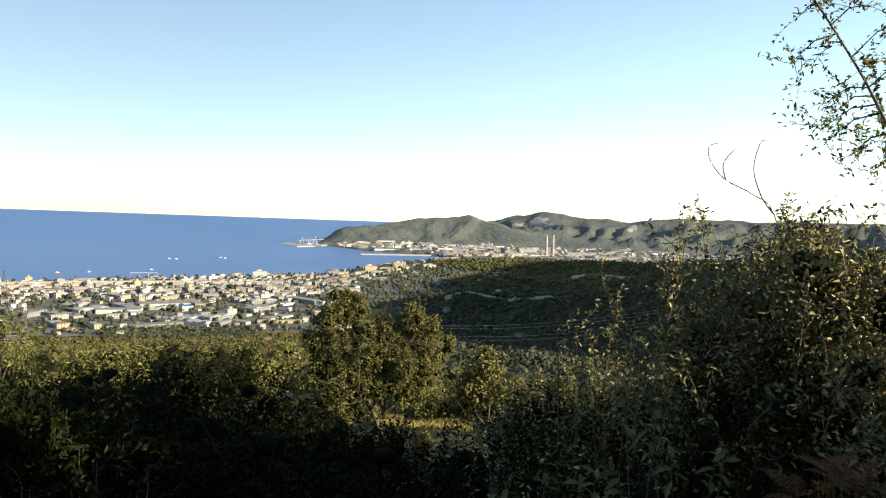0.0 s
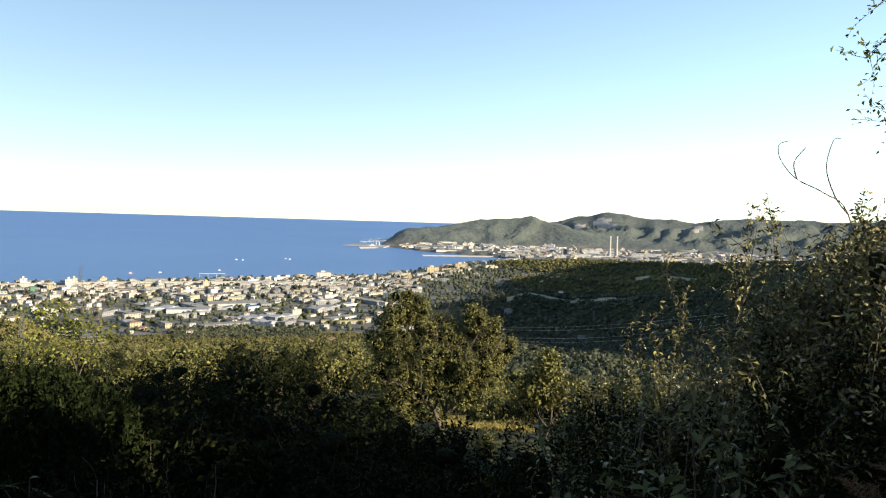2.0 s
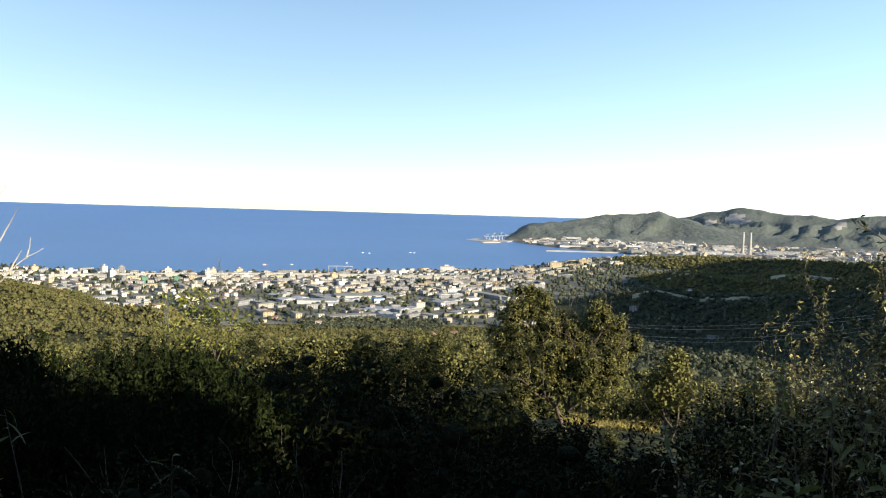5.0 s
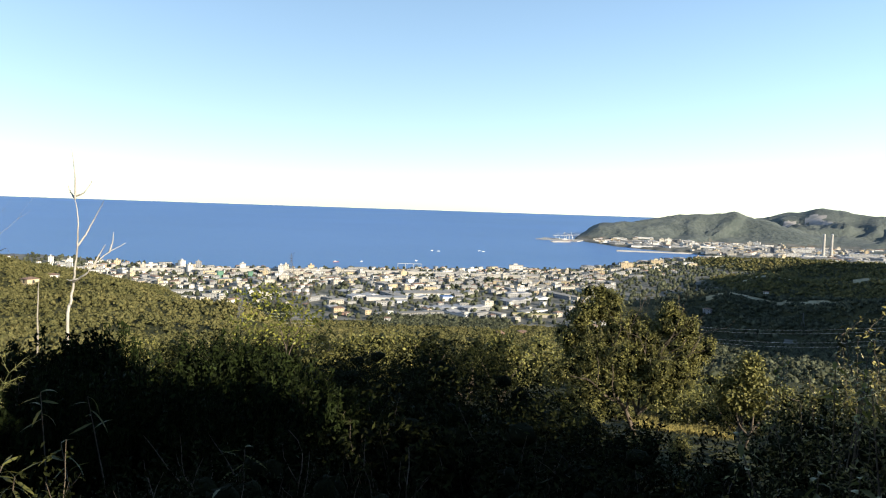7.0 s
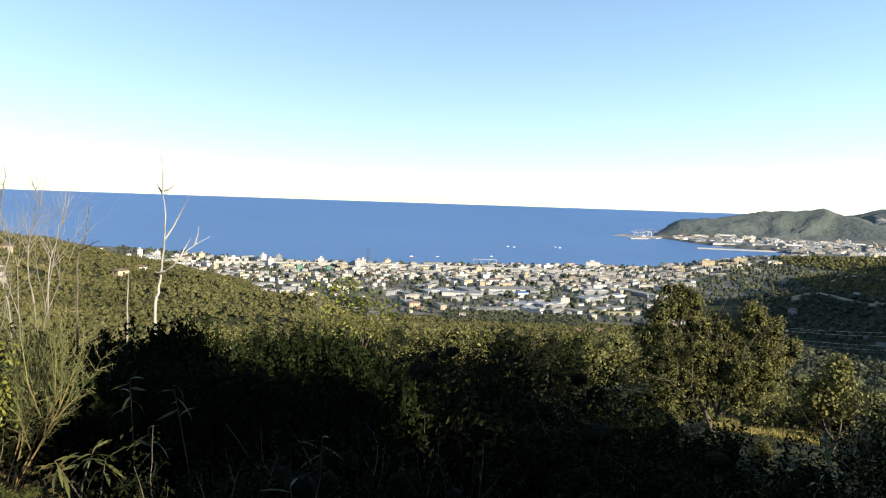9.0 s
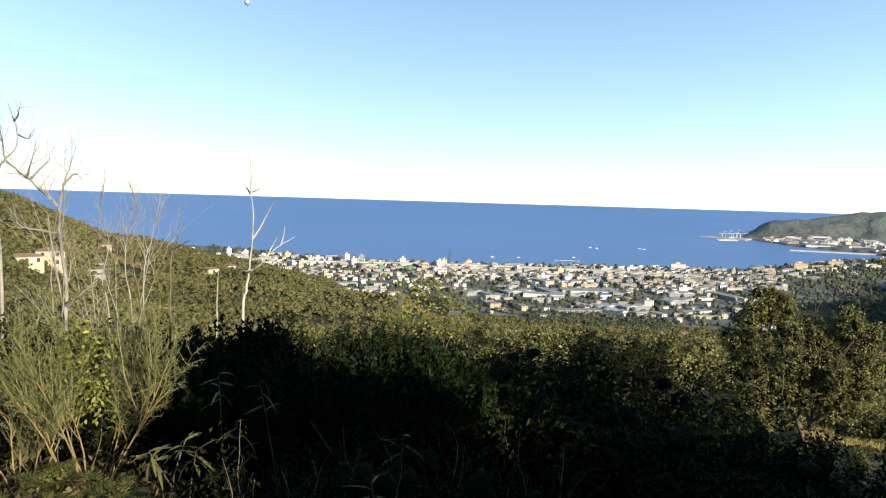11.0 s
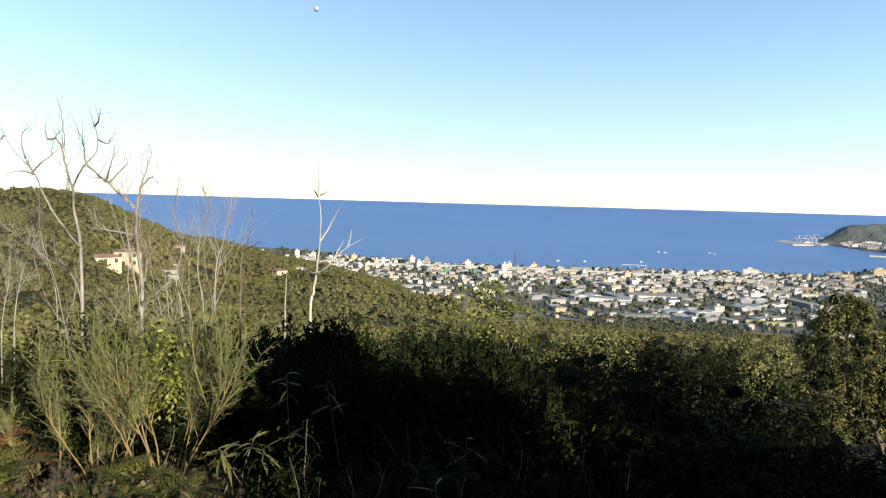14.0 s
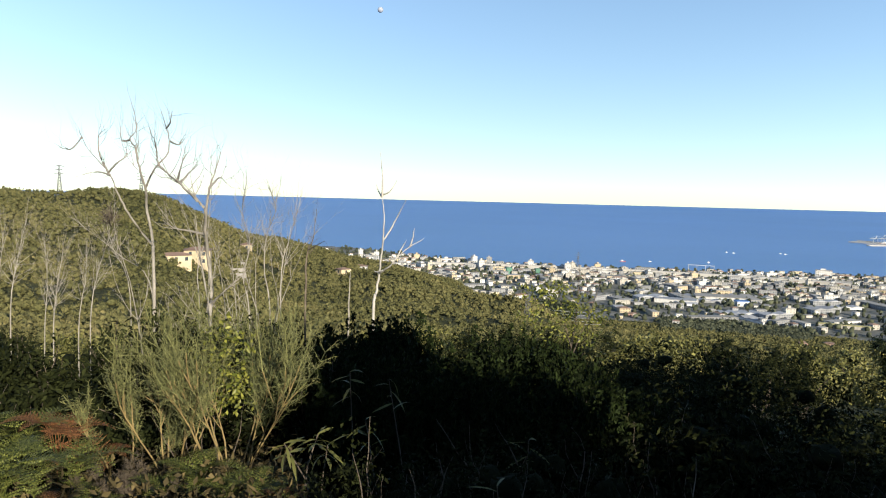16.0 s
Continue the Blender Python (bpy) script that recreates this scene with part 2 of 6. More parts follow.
def wave(x, y, size, seed):
    """Cheap smooth noise between -1 and 1, from sums of turned sines."""
    out = 0
    for a, p, f in wave_set(seed):
        f = f / size * 6.28
        out = out + np.sin((x * math.cos(a) + y * math.sin(a)) * f + p + 1.3 * np.sin((x * math.sin(a) - y * math.cos(a)) * f * 0.6 + 2 * p))
    return out / 4.5


# crests: azimuth, distance, elevation seen from the lens; then the width of the flank
CRESTS = [
    ([(80, 330, -0.9), (70, 360, -1.8), (66, 385, -1.85), (62.5, 405, -1.98), (59.2, 445, -1.95), (58.2, 455, -2.2), (57.4, 470, -2.45), (55, 515, -3.45), (52.5, 560, -4.4), (49, 640, -5.1), (46.2, 690, -5.55), (44.4, 715, -6.0), (41.5, 745, -6.5), (38.7, 775, -7.05), (37, 785, -7.45), (35.2, 795, -8.4), (33.3, 805, -9.5), (32.2, 810, -10.1), (30.5, 815, -10.9)], 138),
    ([(8.3, 2600, -3.5), (7.3, 2720, -2.6), (5.7, 2820, -2.16), (4.6, 2870, -2.13), (3.4, 2920, -1.81), (1.6, 2980, -1.48), (-0.2, 3010, -1.42), (-1.8, 3050, -1.14), (-2.5, 3060, -1.40), (-3.7, 3000, -1.75), (-4.8, 2900, -2.3), (-6.5, 2750, -3.2)], 300),
    ([(-2, 3750, -2.2), (-3.0, 3700, -1.8), (-3.7, 3680, -1.5), (-4.9, 3640, -1.09), (-6.0, 3600, -0.97), (-7, 3550, -0.72), (-8.4, 3500, -0.89), (-9.55, 3500, -1.12), (-11.4, 3480, -1.08), (-12.6, 3480, -1.31), (-14.1, 3450, -1.05), (-15.9, 3400, -0.87), (-19.5, 3400, -0.9), (-32, 3300, -0.6), (-60, 3200, 0.5)], 420),
    ([(2, 1650, -5.5), (-0.3, 1720, -5.0), (-2.6, 1780, -4.3), (-5.8, 1800, -4.1), (-8.5, 1800, -4.12), (-12.4, 1780, -4.1), (-18.6, 1700, -3.5), (-30, 1650, -2)], 120),
    ([(1.5, 1330, -6.7), (-0.7, 1370, -6.3), (-3.6, 1400, -5.2), (-4.7, 1420, -5.25), (-6.4, 1420, -5.4), (-10, 1400, -5.05), (-15, 1300, -4.9), (-30, 1250, -2)], 95),
    ([(1.0, 1000, -7.9), (-0.5, 1030, -6.75), (-1.9, 1050, -6.55), (-4.7, 1060, -6.8), (-8.6, 1060, -6.45), (-14, 1000, -6.2), (-30, 900, -3)], 85),
    # unseen hill, placed and raised so its shadow falls over the valley
    ([(-85, 900, 9.0), (-65, 950, 10.4), (-54, 1080, 9.45), (-45, 1300, 7.85), (-40, 1650, 6.1), (-38.5, 1900, 5.0)], 205),
]
SHORE_AZ = [-20, -0.9, -0.1, 2.5, 5.6, 8.8, 13, 20, 28, 33, 38.6, 44, 60, 90]
SHORE_R = [2160, 2150, 2040, 1890, 1745, 1615, 1565, 1503, 1462, 1468, 1550, 1725, 1900, 1500]
BAY_AZ = [-0.9, 0.9, 3.7, 5.7, 7.2, 8.5]
BAY_R = [2152, 2252, 2314, 2375, 2474, 2575]


def terrain(x, y):
    """Height of the ground at x, y (numbers or arrays)."""
    x, y = np.asarray(x, dtype=float), np.asarray(y, dtype=float)
    r = np.hypot(x, y)
    az = np.degrees(np.arctan2(-x, y))
    left = np.interp(r, [0, 1.5, 4, 9, 18, 28, 60, 150, 300, 500, 700, 890, 1050, 1480, 5000], [158.3, 158.1, 157.3, 155.6, 153.5, 151.9, 145.5, 127, 97, 60, 29, 8, 7, 3, 3])
    right = np.interp(r, [0, 1.5, 4, 9, 18, 28, 60, 150, 300, 500, 700, 880, 1500, 2000, 5000], [158.3, 158.1, 157.3, 155.6, 153.5, 151.9, 144, 121, 88, 56, 30, 9.5, 8, 6, 3])
    k = smoothstep(2, 9, az)
    z = right * (1 - k) + left * k
    flat = smoothstep(39, 49, az)
    z = z + flat * np.interp(r, [0, 2, 4, 6, 9, 14, 18, 28, 60], [0, 0.2, 0.75, 1.1, 1.3, 1.3, 1.2, 0.8, 0])
    z = z + smoothstep(-15, -23, az) * np.interp(r, [0, 2, 4, 6, 9, 14, 28, 60], [0, 0.2, 0.65, 0.9, 0.9, 0.7, 0.2, 0])
    behind = smoothstep(75, 130, np.abs(az - 18))
    z = z * (1 - behind) + (158.3 + 0.10 * np.minimum(r, 900)) * behind
    lift, near = np.zeros_like(z), np.zeros_like(z)
    tip = np.where(r > 2300, np.clip((8.55 - az) / 1.5, 0, 1) ** 0.8, 1.0)   # the cape falls steeply to the sea
    for i, (crest, wide) in enumerate(CRESTS):
        pts = crest_points(i)
        best, close = np.zeros_like(z), np.full_like(z, 1e9)
        ragged = 1 + 0.28 * wave(x, y, wide * 0.9, 5)
        for (p, zp), (q, zq) in zip(pts, pts[1:]):
            dx, dy = q.x - p.x, q.y - p.y
            t = np.clip(((x - p.x) * dx + (y - p.y) * dy) / (dx * dx + dy * dy), 0, 1)
            dist = np.hypot(x - p.x - t * dx, y - p.y - t * dy)
            dist = dist * ragged
            fall = np.exp(-(dist / wide) ** 1.7)
            near = np.maximum(near, fall)
            best = np.where(dist < close, np.maximum(zp + t * (zq - zp) - z, 0) * fall, best)
            close = np.minimum(close, dist)
        lift = np.maximum(lift, best)
    # spurs and gullies run down the far hills, slanting a little
    u = az * 1.45 + (r - 3000) / 240 + 1.7 * wave(x, y, 520, 11)
    gully = np.abs(np.sin(u)) * 0.5 + 0.26 * np.abs(np.sin(2.9 * u + 2.2 * wave(x, y, 210, 12))) + 0.12 * np.abs(np.sin(6.7 * u + 2 * wave(x, y, 120, 14))) + 0.18 * wave(x, y, 260, 13)
    lift = lift * (1 - smoothstep(2250, 2650, r) * 1.0 * gully * (1 - near) ** 0.62)
    z = z + lift * tip * smoothstep(40, 250, r)
    z = z + smoothstep(60, 400, r) * np.clip(z - 8, 0, 40) / 40 * (3.0 * wave(x, y, 190, 2) + 1.6 * wave(x, y, 70, 3))
    # the sea bed
    shore = np.interp(az, SHORE_AZ, SHORE_R)
    bay = np.interp(az, BAY_AZ, BAY_R)
    outer = np.interp(az, [-12, -6, -3, 0, 3, 5, 7, 8.5], [5200, 4300, 3800, 3550, 3350, 3200, 3000, 2700])
    wet = (r > shore) & (az > -0.9) & ((r < bay) | (az > 8.5)) | ((r > outer) & (az > -12))
    edge = np.minimum(np.abs(r - shore), np.where(az < 8.5, np.minimum(np.abs(bay - r), np.abs(r - outer)), 1e9))
    sea_bed = -4.0 * smoothstep(0, 30, edge)
    return np.where(wet, sea_bed, z)


def place(az, el, far=4500.0):
    """Where the line of sight at az, el first meets the land."""
    r = np.geomspace(2, far, 1500)
    d = direction(az)
    ground = terrain(d.x * r, d.y * r)
    ray = EYE + r * math.tan(radians(el))
    hit = np.nonzero(ray <= ground)[0]
    k = r[hit[0]] if len(hit) else far
    return Vector((d.x * k, d.y * k, float(terrain(d.x * k, d.y * k))))


def on_land(az, r):
    d = direction(az) * r
    return Vector((d.x, d.y, float(terrain(d.x, d.y))))


@functools.lru_cache(None)
def scar(az, el):
    return place(az, el)


def bare(x, y):
    """1 quarry scars of the far hills, 2 dry meadow strips along the ridges (grazing sun painted in), 3 the built-up
    plain, 4 far woods, else 0.
    """
    out = np.zeros(np.shape(x), dtype=int)
    rag = 1 + 0.55 * wave(x, y, 45, 41) + 0.3 * wave(x, y, 18, 42)
    for az, el, wide, deep in ((-6.5, -1.55, 34, 62), (-7.7, -1.5, 40, 22), (-5.2, -1.75, 36, 40), (-6.9, -1.75, 22, 30), (-12.9, -1.65, 26, 40)):
        p = scar(az, el)
        r, d = math.hypot(p.x, p.y), direction(az)
        along = (x * d.x + y * d.y) - r
        across = -x * d.y + y * d.x
        out = np.where((along / deep) ** 2 + (across / wide) ** 2 < rag, 1, out)
    for i, a0, a1, wide, off in ((5, -9.5, -0.2, 7, -10), (4, -13, -9.0, 16, -8), (4, -6.5, -2.5, 5, -4), (3, -9, -1, 6, -8)):
        rr, aa = np.hypot(x, y), np.degrees(np.arctan2(-x, y))
        line = np.interp(-aa, [-c[0] for c in CRESTS[i][0]], [c[1] for c in CRESTS[i][0]])
        out = np.where((np.abs(rr - line - off) < wide * rag) & (aa > a0) & (aa < a1), 2, out)
    plain = (terrain(x, y) < 10.5) & (np.hypot(x, y) > 900) & (np.abs(np.degrees(np.arctan2(-x, y)) - 15) < 40)
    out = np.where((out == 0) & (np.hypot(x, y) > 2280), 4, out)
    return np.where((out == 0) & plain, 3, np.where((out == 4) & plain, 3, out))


def ground_sheet():
    azs = np.concatenate([np.arange(-180, -34, 4.0), np.arange(-34, 74, 0.25), np.arange(74, 180, 4.0)])
    rs = np.concatenate([[0.0], np.geomspace(1.0, 800, 130), np.arange(812, 2000, 12.0), np.arange(2000, 4000, 25.0), [4200, 4500, 5000]])
    A, Rr = np.meshgrid(np.radians(azs), rs)
    X, Y = -np.sin(A) * Rr, np.cos(A) * Rr
    Z = terrain(X, Y)
    n, m = len(rs), len(azs)
    verts = np.stack([X, Y, Z], -1).reshape(-1, 3)
    i, j = np.meshgrid(np.arange(n - 1), np.arange(m), indexing="ij")
    a, b = i * m + j, i * m + (j + 1) % m
    faces = np.stack([a, a + m, b + m, b], -1).reshape(-1, 4)[:, ::-1]
    c = verts[faces].mean(axis=1)
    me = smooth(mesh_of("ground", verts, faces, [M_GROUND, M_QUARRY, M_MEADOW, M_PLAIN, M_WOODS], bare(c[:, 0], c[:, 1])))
    return tagged(new("ground", me), "scrub-covered hillsides running down to a coastal plain", "ground", kind="structure")


ground_sheet()
sea_rings = [0.0, 900.0, 3000.0, 9000.0, 40000.0]
bm = bmesh.new()
rings = [[bm.verts.new((-math.sin(a) * r, math.cos(a) * r, 0)) for a in np.linspace(0, 2 * math.pi, 97)[:-1]] for r in sea_rings[1:]]
for p, q in zip(rings, rings[1:]):
    for k in range(96):
        bm.faces.new((p[k], p[k - 1], q[k - 1], q[k]))
bmesh.ops.recalc_face_normals(bm, faces=bm.faces)
sea_me = bpy.data.meshes.new("sea")
bm.to_mesh(sea_me)
bm.free()
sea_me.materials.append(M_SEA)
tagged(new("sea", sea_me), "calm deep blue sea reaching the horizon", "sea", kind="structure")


# ---- plants ----
def ball(level):
    bm = bmesh.new()
    bmesh.ops.create_icosphere(bm, subdivisions=level, radius=1.0)
    bm.verts.ensure_lookup_table()
    v = np.array([tuple(q.co) for q in bm.verts])
    f = np.array([[q.index for q in p.verts] for p in bm.faces])
    bm.free()
    return v, f


BALL1, BALL2 = ball(1), ball(2)
HEART = (np.array([(1, 0, 0), (0, 1, 0), (-1, 0, 0), (0, -1, 0), (0, 0, 1), (0, 0, -1)], dtype=float), np.array([(0, 1, 4), (1, 2, 4), (2, 3, 4), (3, 0, 4), (1, 0, 5), (2, 1, 5), (3, 2, 5), (0, 3, 5)]))


def leaves(centres, normals, length, width, g, fold=0.25, curl=0.0):
    """Leaf blades as pairs of triangles folded along the midrib: arrays of verts and faces."""
    n = len(centres)
    normals = normals / np.maximum(np.linalg.norm(normals, axis=1, keepdims=True), 1e-6)
    t = np.cross(normals, g.normal(size=(n, 3)))
    t /= np.maximum(np.linalg.norm(t, axis=1, keepdims=True), 1e-6)
    s = np.cross(normals, t)
    L = length * g.uniform(0.7, 1.3, (n, 1))
    W = width * g.uniform(0.7, 1.3, (n, 1))
    a, c = centres - t * L / 2, centres + t * L / 2 - normals * L * curl
    b = centres + s * W / 2 + normals * W * fold
    d = centres - s * W / 2 + normals * W * fold
    verts = np.stack([a, b, c, d], 1).reshape(-1, 3)
    k = np.arange(n)[:, None] * 4
    faces = np.concatenate([k + [0, 1, 2], k + [0, 2, 3]], 1).reshape(-1, 3)
    return verts, faces


def tube(paths, sides=5):
    """Tapered round stems. paths: lists of (point, radius)."""
    verts, faces, base = [], [], 0
    for path in paths:
        for k, (p, rad) in enumerate(path):
            q = path[min(k + 1, len(path) - 1)][0] - path[max(k - 1, 0)][0]
            q = q.normalized() if q.length > 1e-9 else Vector((0, 0, 1))
            u = q.orthogonal().normalized()
            v = q.cross(u)
            for s in range(sides):
                w = 2 * math.pi * s / sides
                verts.append(p + (u * math.cos(w) + v * math.sin(w)) * rad)
        for k in range(len(path) - 1):
            for s in range(sides):
                a, b = base + k * sides + s, base + k * sides + (s + 1) % sides
                faces.append((a, b, b + sides, a + sides))
        base += len(path) * sides
    return np.array([tuple(v) for v in verts]), np.array(faces)


def limb(start, heading, length, radius, g, bend=0.25, steps=6, up=0.15, tip=0.15):
    """One wandering, tapering branch."""
    p, d, out = Vector(start), Vector(heading).normalized(), []
    for k in range(steps + 1):
        out.append((p.copy(), radius * (1 - (1 - tip) * k / steps)))
        d = (d + Vector(g.normal(size=3)) * bend + Vector((0, 0, up))).normalized()
        p = p + d * length / steps
    return out


def forks(start, heading, length, radius, g, levels=3, spread=0.7, up=0.12, count=(2, 4), bend=0.16, shrink=0.62, tip=0.35):
    """A branch with its forks: all as paths; the ends as points."""
    stem = limb(start, heading, length, radius, g, bend, 6, up, tip)
    paths, ends = [stem], [stem[-1][0]]
    if levels:
        for _ in range(g.integers(count[0], count[1] + 1)):
            k = int(g.integers(2, 7))
            p, rad = stem[k]
            d = (stem[k][0] - stem[k - 1][0]).normalized()
            side = Vector(g.normal(size=3))
            side = (side - d * side.dot(d)).normalized()
            more, tips = forks(p, d + side * spread * g.uniform(0.6, 1.4), length * shrink * g.uniform(0.7, 1.2), rad * 0.72, g, levels - 1, spread, up, count, bend, shrink, tip)
            paths += more
            ends += tips
    return paths, ends


def cloud(lobes, n, g, shell=0.45):
    """Points in a set of soft balls (centre, radii), more of them towards the skin; with outward normals."""
    w = np.array([rx * ry * rz for _, (rx, ry, rz) in lobes]) ** 0.75
    pick = g.choice(len(lobes), n, p=w / w.sum())
    c = np.array([tuple(l[0]) for l in lobes])[pick]
    s = np.array([l[1] for l in lobes])[pick]
    d = g.normal(size=(n, 3))
    d /= np.linalg.norm(d, axis=1, keepdims=True)
    rad = g.uniform(shell, 1.0, (n, 1)) ** 0.6 * (1 + 0.10 * g.normal(size=(n, 1)))
    return c + d * s * rad, d


def bush_lobes(height, width, g, count=7, flat=0.8):
    lobes = []
    for k in range(count):
        a, q = g.uniform(0, 6.28), g.uniform(0, 1) ** 0.6
        h = g.uniform(0.25, 0.85) * (1 - 0.35 * q)
        s = width * g.uniform(0.2, 0.34)
        lobes.append((Vector((math.cos(a) * q * width * 0.36, math.sin(a) * q * width * 0.36, h * height)), (s, s, s * flat * g.uniform(0.8, 1.25))))
    lobes.append((Vector((0, 0, height * 0.8)), (width * 0.22, width * 0.22, height * 0.22)))
    return lobes


def inner_shade(lobes, top, g, fill=0.52):
    """Near-black balls inside a crown: its inner shade put into their colour."""
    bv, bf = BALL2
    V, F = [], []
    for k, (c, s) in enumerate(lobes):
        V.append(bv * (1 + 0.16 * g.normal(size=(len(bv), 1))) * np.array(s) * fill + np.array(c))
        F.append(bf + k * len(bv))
    child("inner_crown", mesh_of("inner_crown", np.concatenate(V), np.concatenate(F), [M_CORE]), top, "near-black core, the crown's inner shade put into its colour")


def leafy_plant(name, label, category, lobes, n_clumps, per_clump, clump, leaf, mat, g, stems=None, bark=None, group="", core=0.52):
    """A shrub or a tree: stems, and a crown of small leaf clumps with gaps between them."""
    top = tagged(new(name), label, category, group)
    cc, cn = cloud(lobes, n_clumps, g)
    pts = np.repeat(cc, per_clump, 0) + g.normal(size=(n_clumps * per_clump, 3)) * clump
    nor = np.repeat(cn, per_clump, 0) * 0.7 + g.normal(size=(n_clumps * per_clump, 3)) * 0.8 + [0, 0, 0.35]
    v, f = leaves(pts, nor, leaf[0], leaf[1], g)
    child("crown", mesh_of("crown", v, f, [mat]), top)
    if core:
        inner_shade(lobes, top, g, core)
    if stems:
        v, f = tube(stems)
        child("trunk", smooth(mesh_of("trunk", v, f, [bark or M_BARK])), top)
    return top


def shrub(name, label, height, width, mat, g, leaf=(0.09, 0.04), clumps=260, per=9, clump=0.10, lobes=None, group="", core=0.52, stem=None):
    ends = [limb((g.normal() * 0.05, g.normal() * 0.05, -0.15), (g.normal() * 0.5, g.normal() * 0.5, 1), height * g.uniform(0.6, 0.95), stem or 0.02 + 0.008 * height, g, 0.2) for _ in range(6)]
    return leafy_plant(name, label, "shrub", lobes or bush_lobes(height, width, g), clumps, per, clump, leaf, mat, g, ends, M_BARK, group, core)


def upright(p, turn=0.0, size=1.0):
    return Matrix.Translation(p) @ Matrix.Rotation(turn, 4, "Z") @ Matrix.Diagonal((size, size, size, 1))


def crowns(x, y, z, s, g, shape=BALL2, rough=0.3, flat=0.85):
    """Rounded uneven crowns, one island each: arrays of verts and faces."""
    bv, bf = shape
    n, m = len(x), len(bv)
    jag = 1 + rough * g.normal(size=(n, m, 1))
    for k in range(3):      # lobes
        d = g.normal(size=(n, 1, 3))
        d /= np.linalg.norm(d, axis=2, keepdims=True)
        jag = jag + 0.28 * np.clip((bv[None] * d).sum(2, keepdims=True), 0, 1) ** 3
    v = bv[None] * jag * s[:, None, None] * np.array([0.5, 0.5, 0.5 * flat]) + np.stack([x, y, z], 1)[:, None, :]
    f = bf[None] + (np.arange(n) * m)[:, None, None]
    return v.reshape(-1, 3), f.reshape(-1, 3)


# scrub on the hillsides, too many to count
def hill_scrub(name, az0, az1, r0, r1, count, size, seed, shape=BALL1, low=10.5, twigs=8, mat=M_CANOPY, fleck=0.2, label="dense green and olive scrub oak covering the hillsides", crest=None):
    g = np.random.default_rng(seed)
    a = g.uniform(az0, az1, count)
    r = np.sqrt(g.uniform(r0 * r0, r1 * r1, count))
    x, y = -np.sin(np.radians(a)) * r, np.cos(np.radians(a)) * r
    z = terrain(x, y)
    keep = (z > low) & (wave(x, y, 45, seed + 50) > -1.05) & ~np.isin(bare(x, y), (1, 2))
    if name == "lower_scrub":      # other trees stand in the gully and along the edge of the town
        keep &= ~((a > 28.3) & (r > 815)) & ~((a > 13) & (a < 22.5) & (r > 805))
    if crest is not None:       # only as far as the shoulder behind the crest
        pts = sorted((c[0], c[1]) for c in CRESTS[crest][0])
        keep &= r < np.interp(a, [c[0] for c in pts], [c[1] for c in pts]) + 80
    x, y, z = x[keep], y[keep], z[keep]
    n = len(x)
    s = size * (0.5 + 1.1 * g.uniform(0, 1, n) ** 2) * 1.15 * (1 + 0.3 * wave(x, y, 60, 8))
    v, f = crowns(x, y, z + 0.22 * s, s * (0.86 if twigs > 3 else 1.05), g, shape, 0.2)
    if twigs:
        d = g.normal(size=(n, twigs, 3))
        d[:, :, 2] = np.abs(d[:, :, 2])
        d /= np.linalg.norm(d, axis=2, keepdims=True)
        c = np.stack([x, y, z + 0.26 * s], 1)[:, None, :] + d * s[:, None, None] * g.uniform(0.20, 0.72, (n, twigs, 1)) * [1, 1, 0.8]
        v2, f2 = leaves(c.reshape(-1, 3), (d + g.normal(size=d.shape) * 0.8).reshape(-1, 3), 1.0, 0.8, g, 0.2)
        v2 = (v2.reshape(-1, 4, 3) - c.reshape(-1, 1, 3)) * (np.repeat(s, twigs) * fleck)[:, None, None] + c.reshape(-1, 1, 3)
        f = np.concatenate([f, f2 + len(v)])
        v = np.concatenate([v, v2.reshape(-1, 3)])
    tagged(new(name, mesh_of(name, v, f, [mat])), label, "scrub", kind="stuff")


hill_scrub("hillside_scrub", 28, 70, 110, 260, 2200, 2.4, 21, HEART, 10.5, 22, fleck=0.22)
hill_scrub("upper_scrub", 28, 70, 245, 470, 14000, 2.0, 27, HEART, 10.5, 12, fleck=0.30)
hill_scrub("ridge_scrub", 28, 70, 460, 860, 36000, 2.1, 22, HEART, 10.5, 6, fleck=0.36, crest=0)
hill_scrub("slope_scrub", 1, 32, 75, 330, 1500, 2.2, 23, HEART, 10.5, 22, fleck=0.22)
hill_scrub("lower_scrub", 0, 33, 480, 930, 17000, 2.9, 24, HEART, 10.5, 7, fleck=0.34)
hill_scrub("valley_scrub", -16, 3, 430, 1250, 11000, 4.3, 25, HEART, 12.5, 8, M_GULLY, 0.28, "evergreen woods in the shaded valley, shade put into their colour")
hill_scrub("far_ridge_scrub", -16, 2, 1250, 1950, 10000, 5.0, 26, HEART, 12.5, 4, fleck=0.34)
hill_scrub("gully_woods", 28.3, 34.2, 830, 1000, 2600, 4.2, 33, HEART, 2.0, 9, M_CYPRESS, 0.28, label="gully woods below the town, gully shadow put into their colour")
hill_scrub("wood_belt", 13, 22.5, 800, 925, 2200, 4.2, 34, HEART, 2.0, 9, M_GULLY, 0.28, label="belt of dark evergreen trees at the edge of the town")

